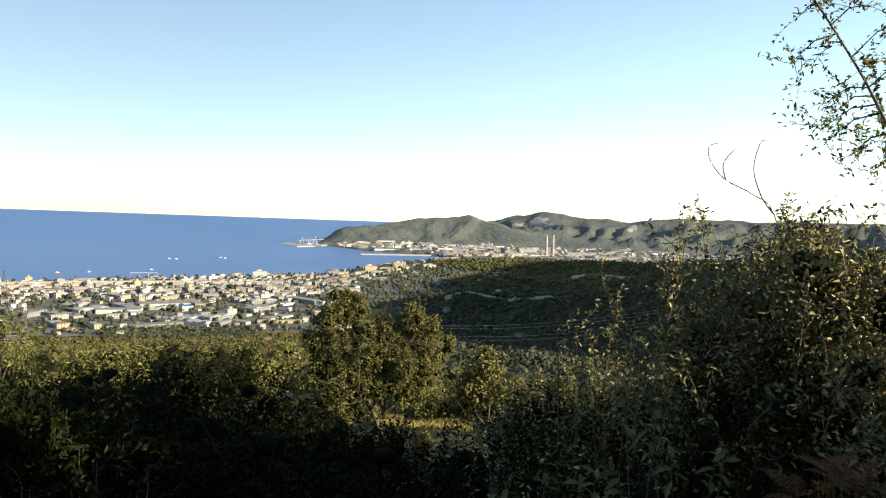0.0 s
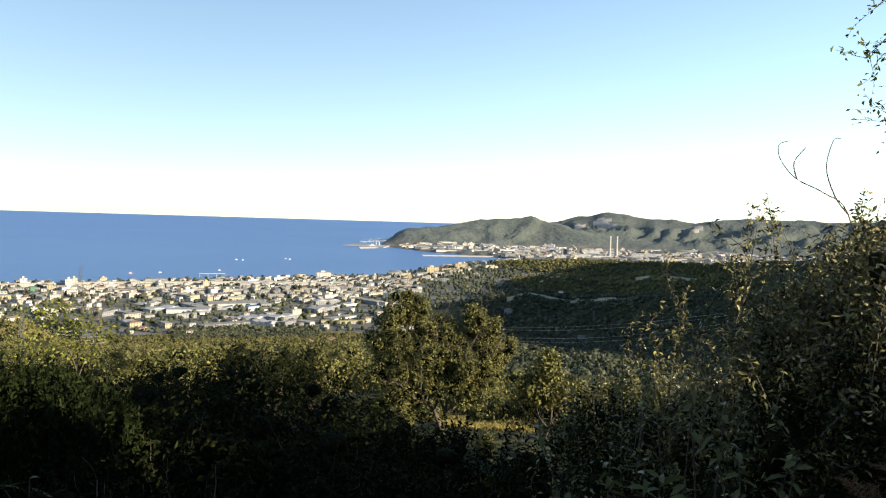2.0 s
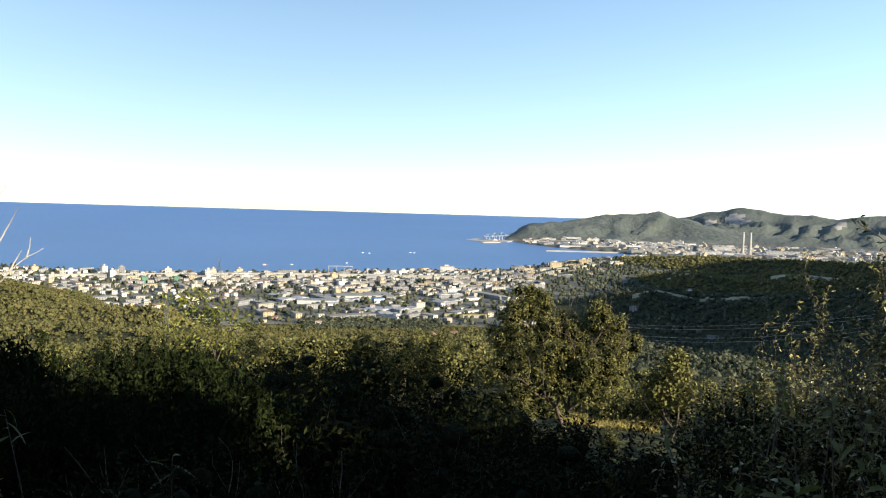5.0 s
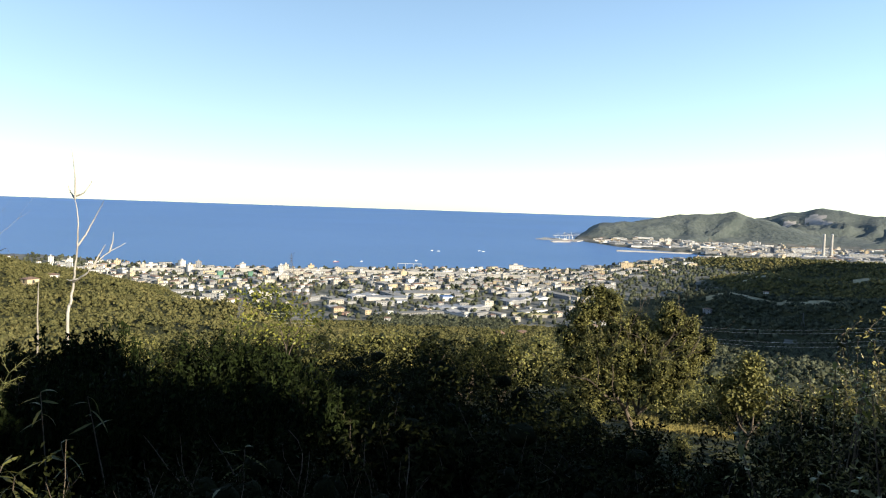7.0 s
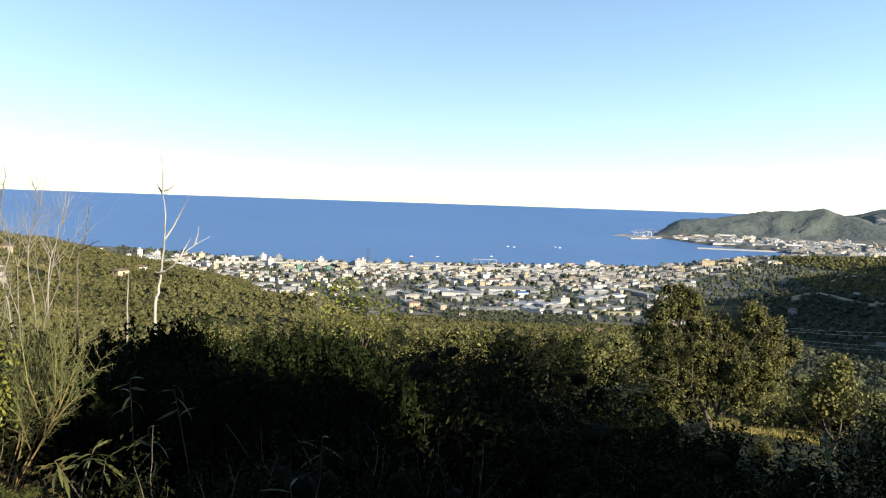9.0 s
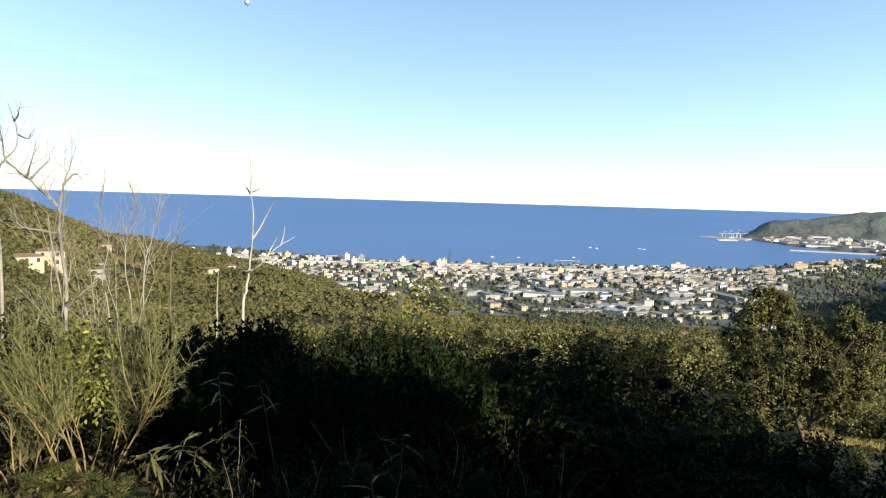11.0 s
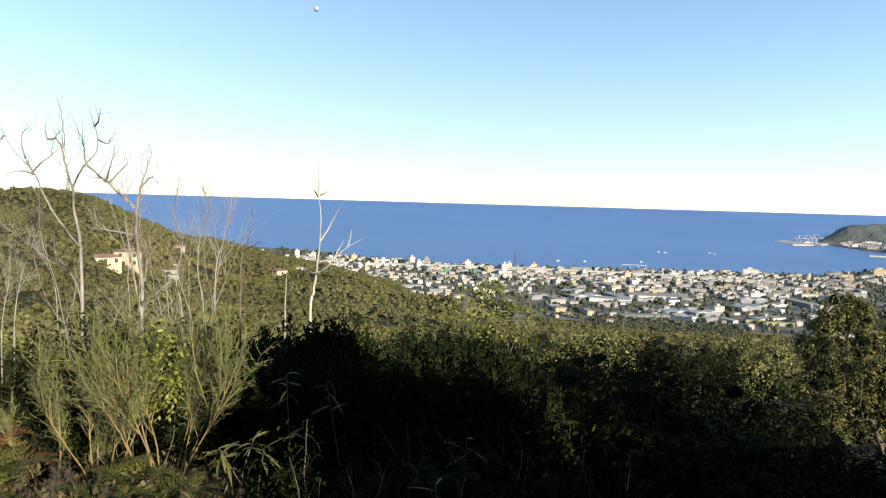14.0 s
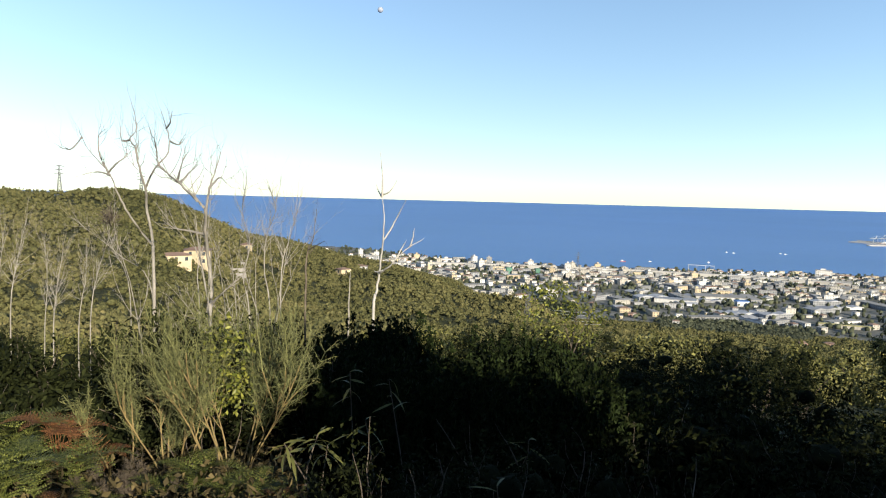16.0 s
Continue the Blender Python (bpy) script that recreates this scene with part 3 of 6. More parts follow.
# the broad oak on the slope, with its smaller neighbour
g = np.random.default_rng(41)
base = on_land(4.0, 27)
oak_lobes = [(Vector(c), (k, k, k * 0.95)) for *c, k in (
    (-1.35, 0.3, 4.05, 0.62), (-1.0, 0.2, 4.35, 0.36), (-1.85, 0.3, 3.75, 0.42), (-0.75, 0.2, 3.5, 0.62), (1.15, 0.3, 3.75, 0.42), (1.05, 0.3, 4.15, 0.28), (0.2, 0.6, 3.35, 0.55), (1.5, 0.2, 3.2, 0.5),
    (1.85, 0.1, 2.75, 0.45), (-2.2, 0.2, 2.9, 0.55), (-1.5, -0.2, 2.7, 0.7), (-0.5, -0.4, 2.6, 0.65), (0.55, -0.3, 2.6, 0.65), (1.3, -0.2, 2.2, 0.55), (-2.1, -0.2, 2.0, 0.6), (-1.2, -0.5, 1.75, 0.7),
    (-0.3, -0.5, 1.75, 0.5), (0.8, -0.3, 1.6, 0.42), (-2.0, -0.3, 1.05, 0.5), (-1.3, -0.5, 0.9, 0.45), (0.1, 0.6, 2.3, 0.6), (0.35, 0.4, 3.0, 0.62), (0.2, -0.1, 2.2, 0.6))]
stems = []
for a, h in ((-0.5, 3.4), (0.55, 3.0), (0.05, 2.6), (1.1, 2.2), (-1.1, 2.4)):
    stems += forks((0.1, 0, -0.3 if not stems else 0.7), (a * 0.7, g.normal() * 0.2, 1), h, 0.09 if not stems else 0.05, g, 2)[0]
tufts = []
for c, s in oak_lobes:      # each bough ends in several tufts, with gaps between them
    for _ in range(8):
        d = Vector(g.normal(size=3)).normalized()
        k = g.uniform(0.15, 0.30)
        tufts.append((c + Vector((d.x * s[0], d.y * s[1], d.z * s[2] * 1.1)) * g.uniform(0.75, 1.2), (k, k, k * g.uniform(0.8, 1.3))))
oak_lobes = [(c, tuple(0.8 * q for q in s)) for c, s in oak_lobes] + tufts
oak = leafy_plant("oak_tree", "broad olive-green oak tree in evening sun on the slope", "tree", oak_lobes, 4800, 14, 0.06, (0.074, 0.043), M_OAK, g, stems, core=0.5)
oak.matrix_world = upright(base)
g = np.random.default_rng(42)
young = leafy_plant("young_oak", "small rounded young oak with thin trunk in the clearing", "tree", [(Vector((0, 0, 2.15)), (0.55, 0.5, 0.55)), (Vector((0.3, 0, 1.6)), (0.65, 0.6, 0.5)), (Vector((-0.35, 0, 1.7)), (0.55, 0.55, 0.55)), (Vector((0, 0, 2.7)), (0.3, 0.3, 0.3))],
                    620, 14, 0.09, (0.12, 0.07), M_OAK, g, forks((0, 0, -0.2), (0, 0, 1), 2.0, 0.05, g, 2)[0])
young.matrix_world = upright(on_land(-3.3, 27))

# shrubs on the slope below
g = np.random.default_rng(51)
olive, shade = "dense olive-green shrub on the slope", "evergreen shrub on the slope, shade put into its leaf colour"
kinds = [shrub("slope_shrub", olive, 2.0, 2.4, M_OAK, g, (0.15, 0.085), 260, 10, 0.10, group="slope shrubs", core=0.36),
         shrub("slope_shrub", olive, 2.0, 2.6, M_OAK, g, (0.16, 0.085), 260, 10, 0.10, group="slope shrubs", core=0.36),
         shrub("slope_shrub", olive, 2.0, 2.4, M_OAK, g, (0.115, 0.058), 330, 10, 0.095, group="slope shrubs", core=0.28),
         shrub("slope_shrub", olive, 2.1, 2.2, M_OAK, g, (0.11, 0.056), 330, 10, 0.095, group="slope shrubs", core=0.28),
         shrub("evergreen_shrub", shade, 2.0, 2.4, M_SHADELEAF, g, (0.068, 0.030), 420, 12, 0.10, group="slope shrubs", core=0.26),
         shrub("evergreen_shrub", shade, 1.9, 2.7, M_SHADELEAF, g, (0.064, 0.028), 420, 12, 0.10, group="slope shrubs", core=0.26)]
CANOPY_AZ, CANOPY_EL = [-10, -6, 9, 16, 22, 27, 31, 36, 42, 50, 60, 72], [-10.6, -11.8, -9.9, -9.7, -10.0, -9.7, -10.3, -10.2, -10.4, -11.0, -10.5, -9.0]
spots = [(a, r, e) for a, r, e in ((-7, 36, -12.0), (-4.5, 40, -12.2), (-1.5, 38, -12.6), (1, 42, -12.0), (-8.5, 30, -12.2), (-2.8, 33, -13.2), (0.6, 34, -13.2), (-6.2, 22, -15.0), (8.8, 21, -14.5), (10.2, 18, -14.0), (3.4, 21, -16.2), (5.6, 20, -15.8), (1.0, 22, -16.6), (7.2, 23, -14.8), (5.2, 33, -14.0), (4.2, 36, -13.9), (6.4, 31, -14.2), (5.8, 38, -13.4))]
for r0, r1, n, down in ((42, 75, 46, 0.0), (24, 40, 28, 0.6), (16, 22, 34, 1.4), (8, 11.5, 16, 3.6)):
    for k in range(n):
        az, r = -9 + 82 * (k + g.uniform(0, 1)) / n, g.uniform(r0, r1)
        if (-7 < az < 10.5 and 14 < r < 40) or (r < 13 and az < 1) or (az > 44 and r < 10.5):
            continue
        spots.append((az, r, np.interp(az, CANOPY_AZ, CANOPY_EL) - down * g.uniform(0.2, 1.5) - abs(g.normal()) * 0.5))
for k, (az, r, el) in enumerate(spots):
    # near spots get the near-black kind: slope shade put into leaf colour
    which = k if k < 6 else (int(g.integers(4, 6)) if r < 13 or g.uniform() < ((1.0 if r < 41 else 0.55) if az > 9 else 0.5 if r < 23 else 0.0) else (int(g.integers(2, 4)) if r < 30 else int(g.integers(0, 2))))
    p = on_land(az, r)
    size = min(max((EYE + r * math.tan(radians(el)) - p.z) / 2.1, 0.4), 2.3)
    m = upright(p, g.uniform(0, 6.28), size)
    if k < 6:
        kinds[k].matrix_world = upright(p, 0.0, 1.0)
    else:
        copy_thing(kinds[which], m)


# ---- the town ----
def building(kind, w, d, storeys, wall, roof, g):
    """A house or block: walls with recessed windows, and its roof. The front faces -y."""
    top = new(kind)
    h = storeys * 2.6
    V, F, S = [], [], []

    def quad(p, mat):
        b = len(V)
        V.extend(p)
        F.append((b, b + 1, b + 2, b + 3))
        S.append(mat)
    for (ax, ay, bx, by) in ((-w / 2, -d / 2, w / 2, -d / 2), (w / 2, -d / 2, w / 2, d / 2), (w / 2, d / 2, -w / 2, d / 2), (-w / 2, d / 2, -w / 2, -d / 2)):
        L = math.hypot(bx - ax, by - ay)
        ux, uy = (bx - ax) / L, (by - ay) / L
        nx, ny = uy, -ux
        quad([(ax, ay, -3), (bx, by, -3), (bx, by, h), (ax, ay, h)], 0)
        if storeys > 1 or kind == "house":
            n = max(1, int(L / 3.2))
            for s in range(storeys):
                for k in range(n):
                    c = L * (k + 0.5) / n
                    p = [(ax + ux * (c + e) + nx * 0.06, ay + uy * (c + e) + ny * 0.06, s * 2.6 + zz) for e, zz in ((-0.5, 0.8), (0.5, 0.8), (0.5, 2.1), (-0.5, 2.1))]
                    quad(p, 1)
    child("wall", mesh_of("wall", V, F, [wall, M_GLASS], S), top)
    bm = bmesh.new()
    if roof == "hip":
        e, rz = 0.5, min(w, d) * 0.18
        lo = [bm.verts.new(p) for p in ((-w / 2 - e, -d / 2 - e, h), (w / 2 + e, -d / 2 - e, h), (w / 2 + e, d / 2 + e, h), (-w / 2 - e, d / 2 + e, h))]
        hi = [bm.verts.new((-w / 2 + min(w, d) / 2, 0, h + rz)), bm.verts.new((w / 2 - min(w, d) / 2 + 0.01, 0, h + rz))] if w >= d else [bm.verts.new((0, -d / 2 + w / 2, h + rz)), bm.verts.new((0, d / 2 - w / 2 + 0.01, h + rz))]
        bm.faces.new(lo[::-1])
        if w >= d:
            fs = ((lo[0], lo[1], hi[1], hi[0]), (lo[1], lo[2], hi[1]), (lo[2], lo[3], hi[0], hi[1]), (lo[3], lo[0], hi[0]))
        else:
            fs = ((lo[0], lo[1], hi[0]), (lo[1], lo[2], hi[1], hi[0]), (lo[2], lo[3], hi[1]), (lo[3], lo[0], hi[0], hi[1]))
        for f in fs:
            bm.faces.new(f)
        part("roof", bm, M_TILE, top)
    elif roof == "shed":
        n = max(1, int(w / 14))
        for k in range(n):
            x0, x1 = -w / 2 + w * k / n, -w / 2 + w * (k + 1) / n
            a = [bm.verts.new(p) for p in ((x0, -d / 2 - .3, h), (x1, -d / 2 - .3, h), ((x0 + x1) / 2, -d / 2 - .3, h + 1.6), (x0, d / 2 + .3, h), (x1, d / 2 + .3, h), ((x0 + x1) / 2, d / 2 + .3, h + 1.6))]
            for f in ((0, 1, 2), (3, 5, 4), (0, 2, 5, 3), (1, 4, 5, 2)):
                bm.faces.new([a[i] for i in f])
        part("roof", bm, M_METALROOF, top)
    else:
        box(bm, -w / 2 - 0.3, -d / 2 - 0.3, h, w / 2 + 0.3, d / 2 + 0.3, h + 0.5)
        part("roof", bm, M_FLAT, top)
        if storeys > 2:
            bm = bmesh.new()
            box(bm, -w * 0.18, -2, h + 0.5, w * 0.12, 2, h + 3.0)
            part("stair_head", bm, wall, top)
    return top


g = np.random.default_rng(61)
STOCK = {"apartment_block": [], "house": [], "warehouse": [], "tower_block": []}
TALK = {"apartment_block": ("pale plastered apartment block with rows of windows", "building"), "house": ("small plastered house with a tiled roof", "house"),
        "warehouse": ("low industrial hall with a pale sheet roof", "warehouse"), "tower_block": ("tall pale apartment tower near the shore", "building")}
for k in range(20):
    wall = M_WALLS[int(g.choice(5, p=[0.30, 0.36, 0.06, 0.05, 0.23]))]
    STOCK["apartment_block"].append(building("apartment_block", g.uniform(8, 24), g.uniform(5.5, 8.5), int(g.choice([1, 1, 2, 2, 3])), wall, "flat" if g.uniform() < 0.75 else "hip", g))
for k in range(12):
    STOCK["house"].append(building("house", g.uniform(6, 9), g.uniform(5, 7), int(g.integers(1, 3)), M_WALLS[int(g.choice(5, p=[0.32, 0.36, 0.08, 0.09, 0.15]))], "flat" if k % 3 else "hip", g))
for k in range(10):
    STOCK["warehouse"].append(building("warehouse", g.uniform(22, 60), g.uniform(12, 20), 1 + (k % 4 == 0), M_WALLS[1 if k % 2 else 4], "shed" if k % 3 else "flat", g))
for k in range(5):
    STOCK["tower_block"].append(building("tower_block", g.uniform(8, 11), g.uniform(7, 9), int(g.integers(4, 6)), M_WALLS[(0, 1, 4, 1, 0)[k]], "flat", g))
for kind, obs in STOCK.items():
    for ob in obs:
        tagged(ob, *TALK[kind], "town buildings")
count = {kind: 0 for kind in STOCK}
taken = []
REST = {kind: [] for kind in STOCK}


def put(kind, az, r, turn=0.0):
    k = count[kind]
    count[kind] += 1
    n = len(STOCK[kind])
    p = on_land(az, r)
    m = Matrix.Translation(p) @ Matrix.Rotation(radians(az) + turn, 4, "Z")
    if k < n:
        STOCK[kind][k].matrix_world = m
        return STOCK[kind][k]
    if k >= 280:        # past what one could count: joined further down
        REST[kind].append((int(g.integers(0, n)), m))
        return None
    return copy_thing(STOCK[kind][int(g.integers(0, n))], m)


def free(p, rad):
    for q, rq in taken:
        if abs(q.x - p.x) < rad + rq and (q - p).length < rad + rq:
            return False
    taken.append((p, rad))
    return True


def level(p, lo, hi):
    return lo < float(terrain(p.x, p.y)) < hi


SPAN = {"apartment_block": 7.4, "house": 5.0, "warehouse": 15, "tower_block": 7}
put_far = [("tower_block", 37.9, 1420), ("tower_block", 31.5, 1405), ("tower_block", 34.4, 1440), ("tower_block", 42.3, 1500), ("tower_block", 28.6, 1400)]
for kind, az, r in put_far:
    free(direction(az) * r, 9)
    put(kind, az, r)
for row, r in enumerate(np.arange(905, 1560, 14)):
    az = 6.0 + g.uniform(0, 0.8)
    while az < 44.5:
        kind = "apartment_block" if g.uniform() < 0.62 else "house"
        if r < 1160:
            hall = 0.6 if 9 < az < 27 else 0.14
            kind = "warehouse" if g.uniform() < hall else ("house" if g.uniform() < 0.6 else "apartment_block")
        elif g.uniform() < 0.06:
            kind = "warehouse"
        if r > 1390 and g.uniform() < 0.6:
            kind = "house"
        if r > 1380 and az > 27 and g.uniform() < 0.03:
            kind = "tower_block"
        rr = r + g.uniform(-5, 5)
        p = direction(az) * rr
        green = float(wave(p.x, p.y, 120, 31)) + float(wave(p.x, p.y, 45, 32)) * 0.5
        ok = green < 0.08 - 0.25 * smoothstep(32, 40, az) + 0.6 * smoothstep(1100, 1350, r) and rr < np.interp(az, SHORE_AZ, SHORE_R) - 14
        rail = 1384 < rr < 1412 and az > 10
        if ok and not rail and not (28.3 < az < 34 and rr < 1000) and not (13 < az < 22.5 and rr < 930) and level(p, 2, 10.5) and free(p, SPAN[kind]):
            put(kind, az, rr, g.choice([0.0, 0.0, 1.57]) + (0.55 if rr < 1250 else 0.25) + 0.3 * math.sin(az * 0.35 + rr * 0.01) + g.normal() * 0.08)
        az += (g.uniform(11, 19) if kind != "warehouse" else 34) / r * 57.3
for k in range(420):
    az, r = g.uniform(-1, 8), g.uniform(1280, 2130)
    p = direction(az) * r
    if np.interp(az, SHORE_AZ, SHORE_R) - 420 * g.uniform(0.2, 1) ** 1.5 < r < np.interp(az, SHORE_AZ, SHORE_R) - 18 and level(p, 2, 11) and free(p, 8):
        put("apartment_block" if g.uniform() < 0.7 else "house", az, r, g.normal() * 0.3)
for k in range(900):
    az, r = g.uniform(-20, 7.2), g.uniform(2165, 2640)
    p = direction(az) * r
    if (az < -0.5 or r > np.interp(az, BAY_AZ, BAY_R) + 16) and level(p, 1, 14) and free(p, 9.5):
        put("warehouse" if g.uniform() < 0.3 else "apartment_block", az, r, g.normal() * 0.3)
for kind in STOCK:      # the last of each stock, should any be left over
    while count[kind] < len(STOCK[kind]):
        put(kind, g.uniform(10, 30), g.uniform(1000, 1300))

for kind, items in REST.items():      # the remaining town, as one object of each kind
    if not items:
        continue
    V, F, S, mats, base = [], [], [], [], 0
    for k, m in items:
        for ob in STOCK[kind][k].children:
            me = ob.data
            co = np.zeros(len(me.vertices) * 3, dtype=np.float32)
            me.vertices.foreach_get("co", co)
            M = np.array(m)
            V.append(co.reshape(-1, 3) @ M[:3, :3].T + M[:3, 3])
            for mt in me.materials:
                if mt not in mats:
                    mats.append(mt)
            for p in me.polygons:
                q = [base + i for i in p.vertices]
                for i in range(1, len(q) - 1):
                    F.append((q[0], q[i], q[i + 1]))
                    S.append(mats.index(me.materials[p.material_index]))
            base += len(me.vertices)
    name = "joined_" + kind
    tagged(new(name, mesh_of(name, np.concatenate(V), F, mats, S)), "densely built pale houses of the coastal town", "buildings", kind="stuff")

# trees between the houses
n = 9000
a, r = g.uniform(-6, 45, n), np.sqrt(g.uniform(890 ** 2, 2100 ** 2, n))
x, y = -np.sin(np.radians(a)) * r, np.cos(np.radians(a)) * r
z = terrain(x, y)
keep = (z > 1.5) & (z < 12.5) & ((wave(x, y, 120, 31) + 0.5 * wave(x, y, 45, 32) > 0.3) | (g.uniform(size=n) < 0.62) | (a < 6))
x, y, z = x[keep], y[keep], z[keep]
n = len(x)
s = g.uniform(3.0, 6.5, n)
v, f = crowns(x, y, z + 0.42 * s, s, g, BALL1, 0.25, 1.1)
tagged(new("town_trees", mesh_of("town_trees", v, f, [M_GULLY])), "dark green trees between the houses of the town", "trees", kind="stuff")

# chimneys of the power station
def chimney(az, label):
    top = tagged(new("power_station_chimney"), label, "chimney", "power station chimneys")
    p = on_land(az, 2280)
    h = EYE + 2280 * math.tan(radians(-2.37)) - p.z
    bm = bmesh.new()
    bmesh.ops.create_cone(bm, cap_ends=True, segments=24, radius1=4.2, radius2=2.7, depth=h + 6, matrix=Matrix.Translation((0, 0, h / 2 - 3)))
    part("shaft", bm, M_CONCRETE, top)
    bm = bmesh.new()
    bmesh.ops.create_cone(bm, cap_ends=True, segments=24, radius1=3.1, radius2=3.1, depth=1.5, matrix=Matrix.Translation((0, 0, h)))
    part("rim", bm, M_STEEL, top)
    top.matrix_world = Matrix.Translation(p)


chimney(-7.2, "tall pale concrete power station chimney")
chimney(-7.65, "tall pale concrete power station chimney")


# ---- the plants near the lens ----
def sight(az, el, r):
    """The point at the ground distance r on the line of sight az, el."""
    d = direction(az) * r
    return Vector((d.x, d.y, EYE + r * math.tan(radians(el))))


def sprigs(stems, step, length, width, g, spread=0.03, droop=0.2):
    """Leaves set along stems."""
    pts, nor = [], []
    for path in stems:
        for (p, _), (q, _) in zip(path, path[1:]):
            n = max(1, int((q - p).length / step))
            for k in range(n):
                off = Vector(g.normal(size=3)) * spread
                pts.append(p.lerp(q, (k + g.uniform()) / n) + off)
                nor.append(Vector(g.normal(size=3)) * 0.8 + Vector((0, 0, 0.8)))
    return leaves(np.array([tuple(p) for p in pts]), np.array([tuple(p) for p in nor]), length, width, g, 0.2, droop)


def thicket_shrub(az, r, el, width, g, high=0.76, mat=M_DARKLEAF, leaf=(0.052, 0.019), clumps=900, name="thicket_shrub", label="tall dark evergreen thicket shrub with small glossy leaves", core=0.0, shoot=None):
    """A tall shrub whose top lies on the line of sight az, el: leaf clumps below, leafy shoots above."""
    p = on_land(az, r)
    h = EYE + r * math.tan(radians(el)) - p.z
    top = tagged(new(name), label, "shrub", "thicket")
    lobes = []
    for k in range(15):
        q, a = g.uniform() ** 0.5, g.uniform(0, 6.28)
        s = width * g.uniform(0.17, 0.30)
        lobes.append((Vector((math.cos(a) * q * width * 0.4, math.sin(a) * q * width * 0.4, h * g.uniform(0.12, high))), (s, s, s * g.uniform(0.8, 1.5))))
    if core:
        inner_shade(lobes, top, g, core)
    cc, cn = cloud(lobes, clumps, g, 0.45)
    n = clumps * 10
    pts = np.repeat(cc, 10, 0) + g.normal(size=(n, 3)) * 0.055
    nor = np.repeat(cn, 10, 0) * 0.5 + g.normal(size=(n, 3)) * 0.8 + [0, 0, 0.15]
    v, f = leaves(pts, nor, leaf[0], leaf[1], g, 0.2, 0.15)
    child("crown", mesh_of("crown", v, f, [mat]), top)
    stems = []
    for k in range(9):
        stems.append(limb((g.normal() * 0.12, g.normal() * 0.12, -0.2), (g.normal() * 0.35, g.normal() * 0.35, 1), h * g.uniform(0.7, 0.98), 0.014, g, 0.12, 8, 0.2, 0.12))
    twigs = []
    for path in stems:
        for k in range(3 if r < 9 and name != "holm_oak" else 6, 9):
            twigs.append(limb(path[k][0], Vector(g.normal(size=3)) * 0.8 + Vector((0, 0, 0.8)), g.uniform(0.2, 0.45), 0.005, g, 0.2, 4, 0.25, 0.3))
    v, f = sprigs([p[3:] for p in stems] + twigs, 0.022 if not shoot else 0.018, shoot[0] if shoot else leaf[0], shoot[1] if shoot else leaf[1], g)
    child("shoot_leaves", mesh_of("shoot_leaves", v, f, [M_DARKLEAF if shoot else mat]), top)
    if shoot:       # sunlit leaves put in as a brighter colour, in loose sprays over the dark inside
        cc, cn = cloud(lobes, 150, g, 0.85)
        pts = np.repeat(cc, 12, 0) + g.normal(size=(1800, 3)) * [0.05, 0.05, 0.09]
        v, f = leaves(pts, np.repeat(cn, 12, 0) * 0.5 + g.normal(size=(1800, 3)), shoot[0], shoot[1], g, 0.2, 0.15)
        child("leaf_spray", mesh_of("leaf_spray", v, f, [M_DARKLEAF]), top)
    v, f = tube(stems + twigs, 4)
    child("trunk", smooth(mesh_of("trunk", v, f, [M_BARK])), top)
    top.matrix_world = Matrix.Translation(p)
    return top


g = np.random.default_rng(71)
for az, r, el, w in ((-8.0, 9.5, -9.2, 1.3), (-10.6, 9.0, -7.6, 1.0), (-12.6, 8.0, -8.2, 1.2), (-15.2, 8.6, -5.4, 0.9), (-17.2, 7.5, -3.6, 1.1), (-19.6, 7.0, -1.6, 1.1), (-22.3, 6.5, 0.4, 1.1), (-24.8, 6.2, 0.8, 1.0), (-27.4, 5.7, 1.4, 1.1), (-30.2, 5.3, -4.0, 1.0), (-11.5, 11.0, -8.6, 1.6), (-14.5, 10.5, -7.0, 1.5), (-21.0, 6.7, 1.0, 1.0), (-25.6, 6.0, 1.9, 0.9), (-23.4, 7.2, 1.2, 1.0),
                     (-13.5, 6.0, -13.5, 1.3), (-18.5, 5.6, -12.0, 1.3), (-23.5, 5.4, -9.0, 1.2), (-9.0, 7.0, -15.0, 1.2)):
    # near-black leaves low down, brighter ones up high: shade put into the colour
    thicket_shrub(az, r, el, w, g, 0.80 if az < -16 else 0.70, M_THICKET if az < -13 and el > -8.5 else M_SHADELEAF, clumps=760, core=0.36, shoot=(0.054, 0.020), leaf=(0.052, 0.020))
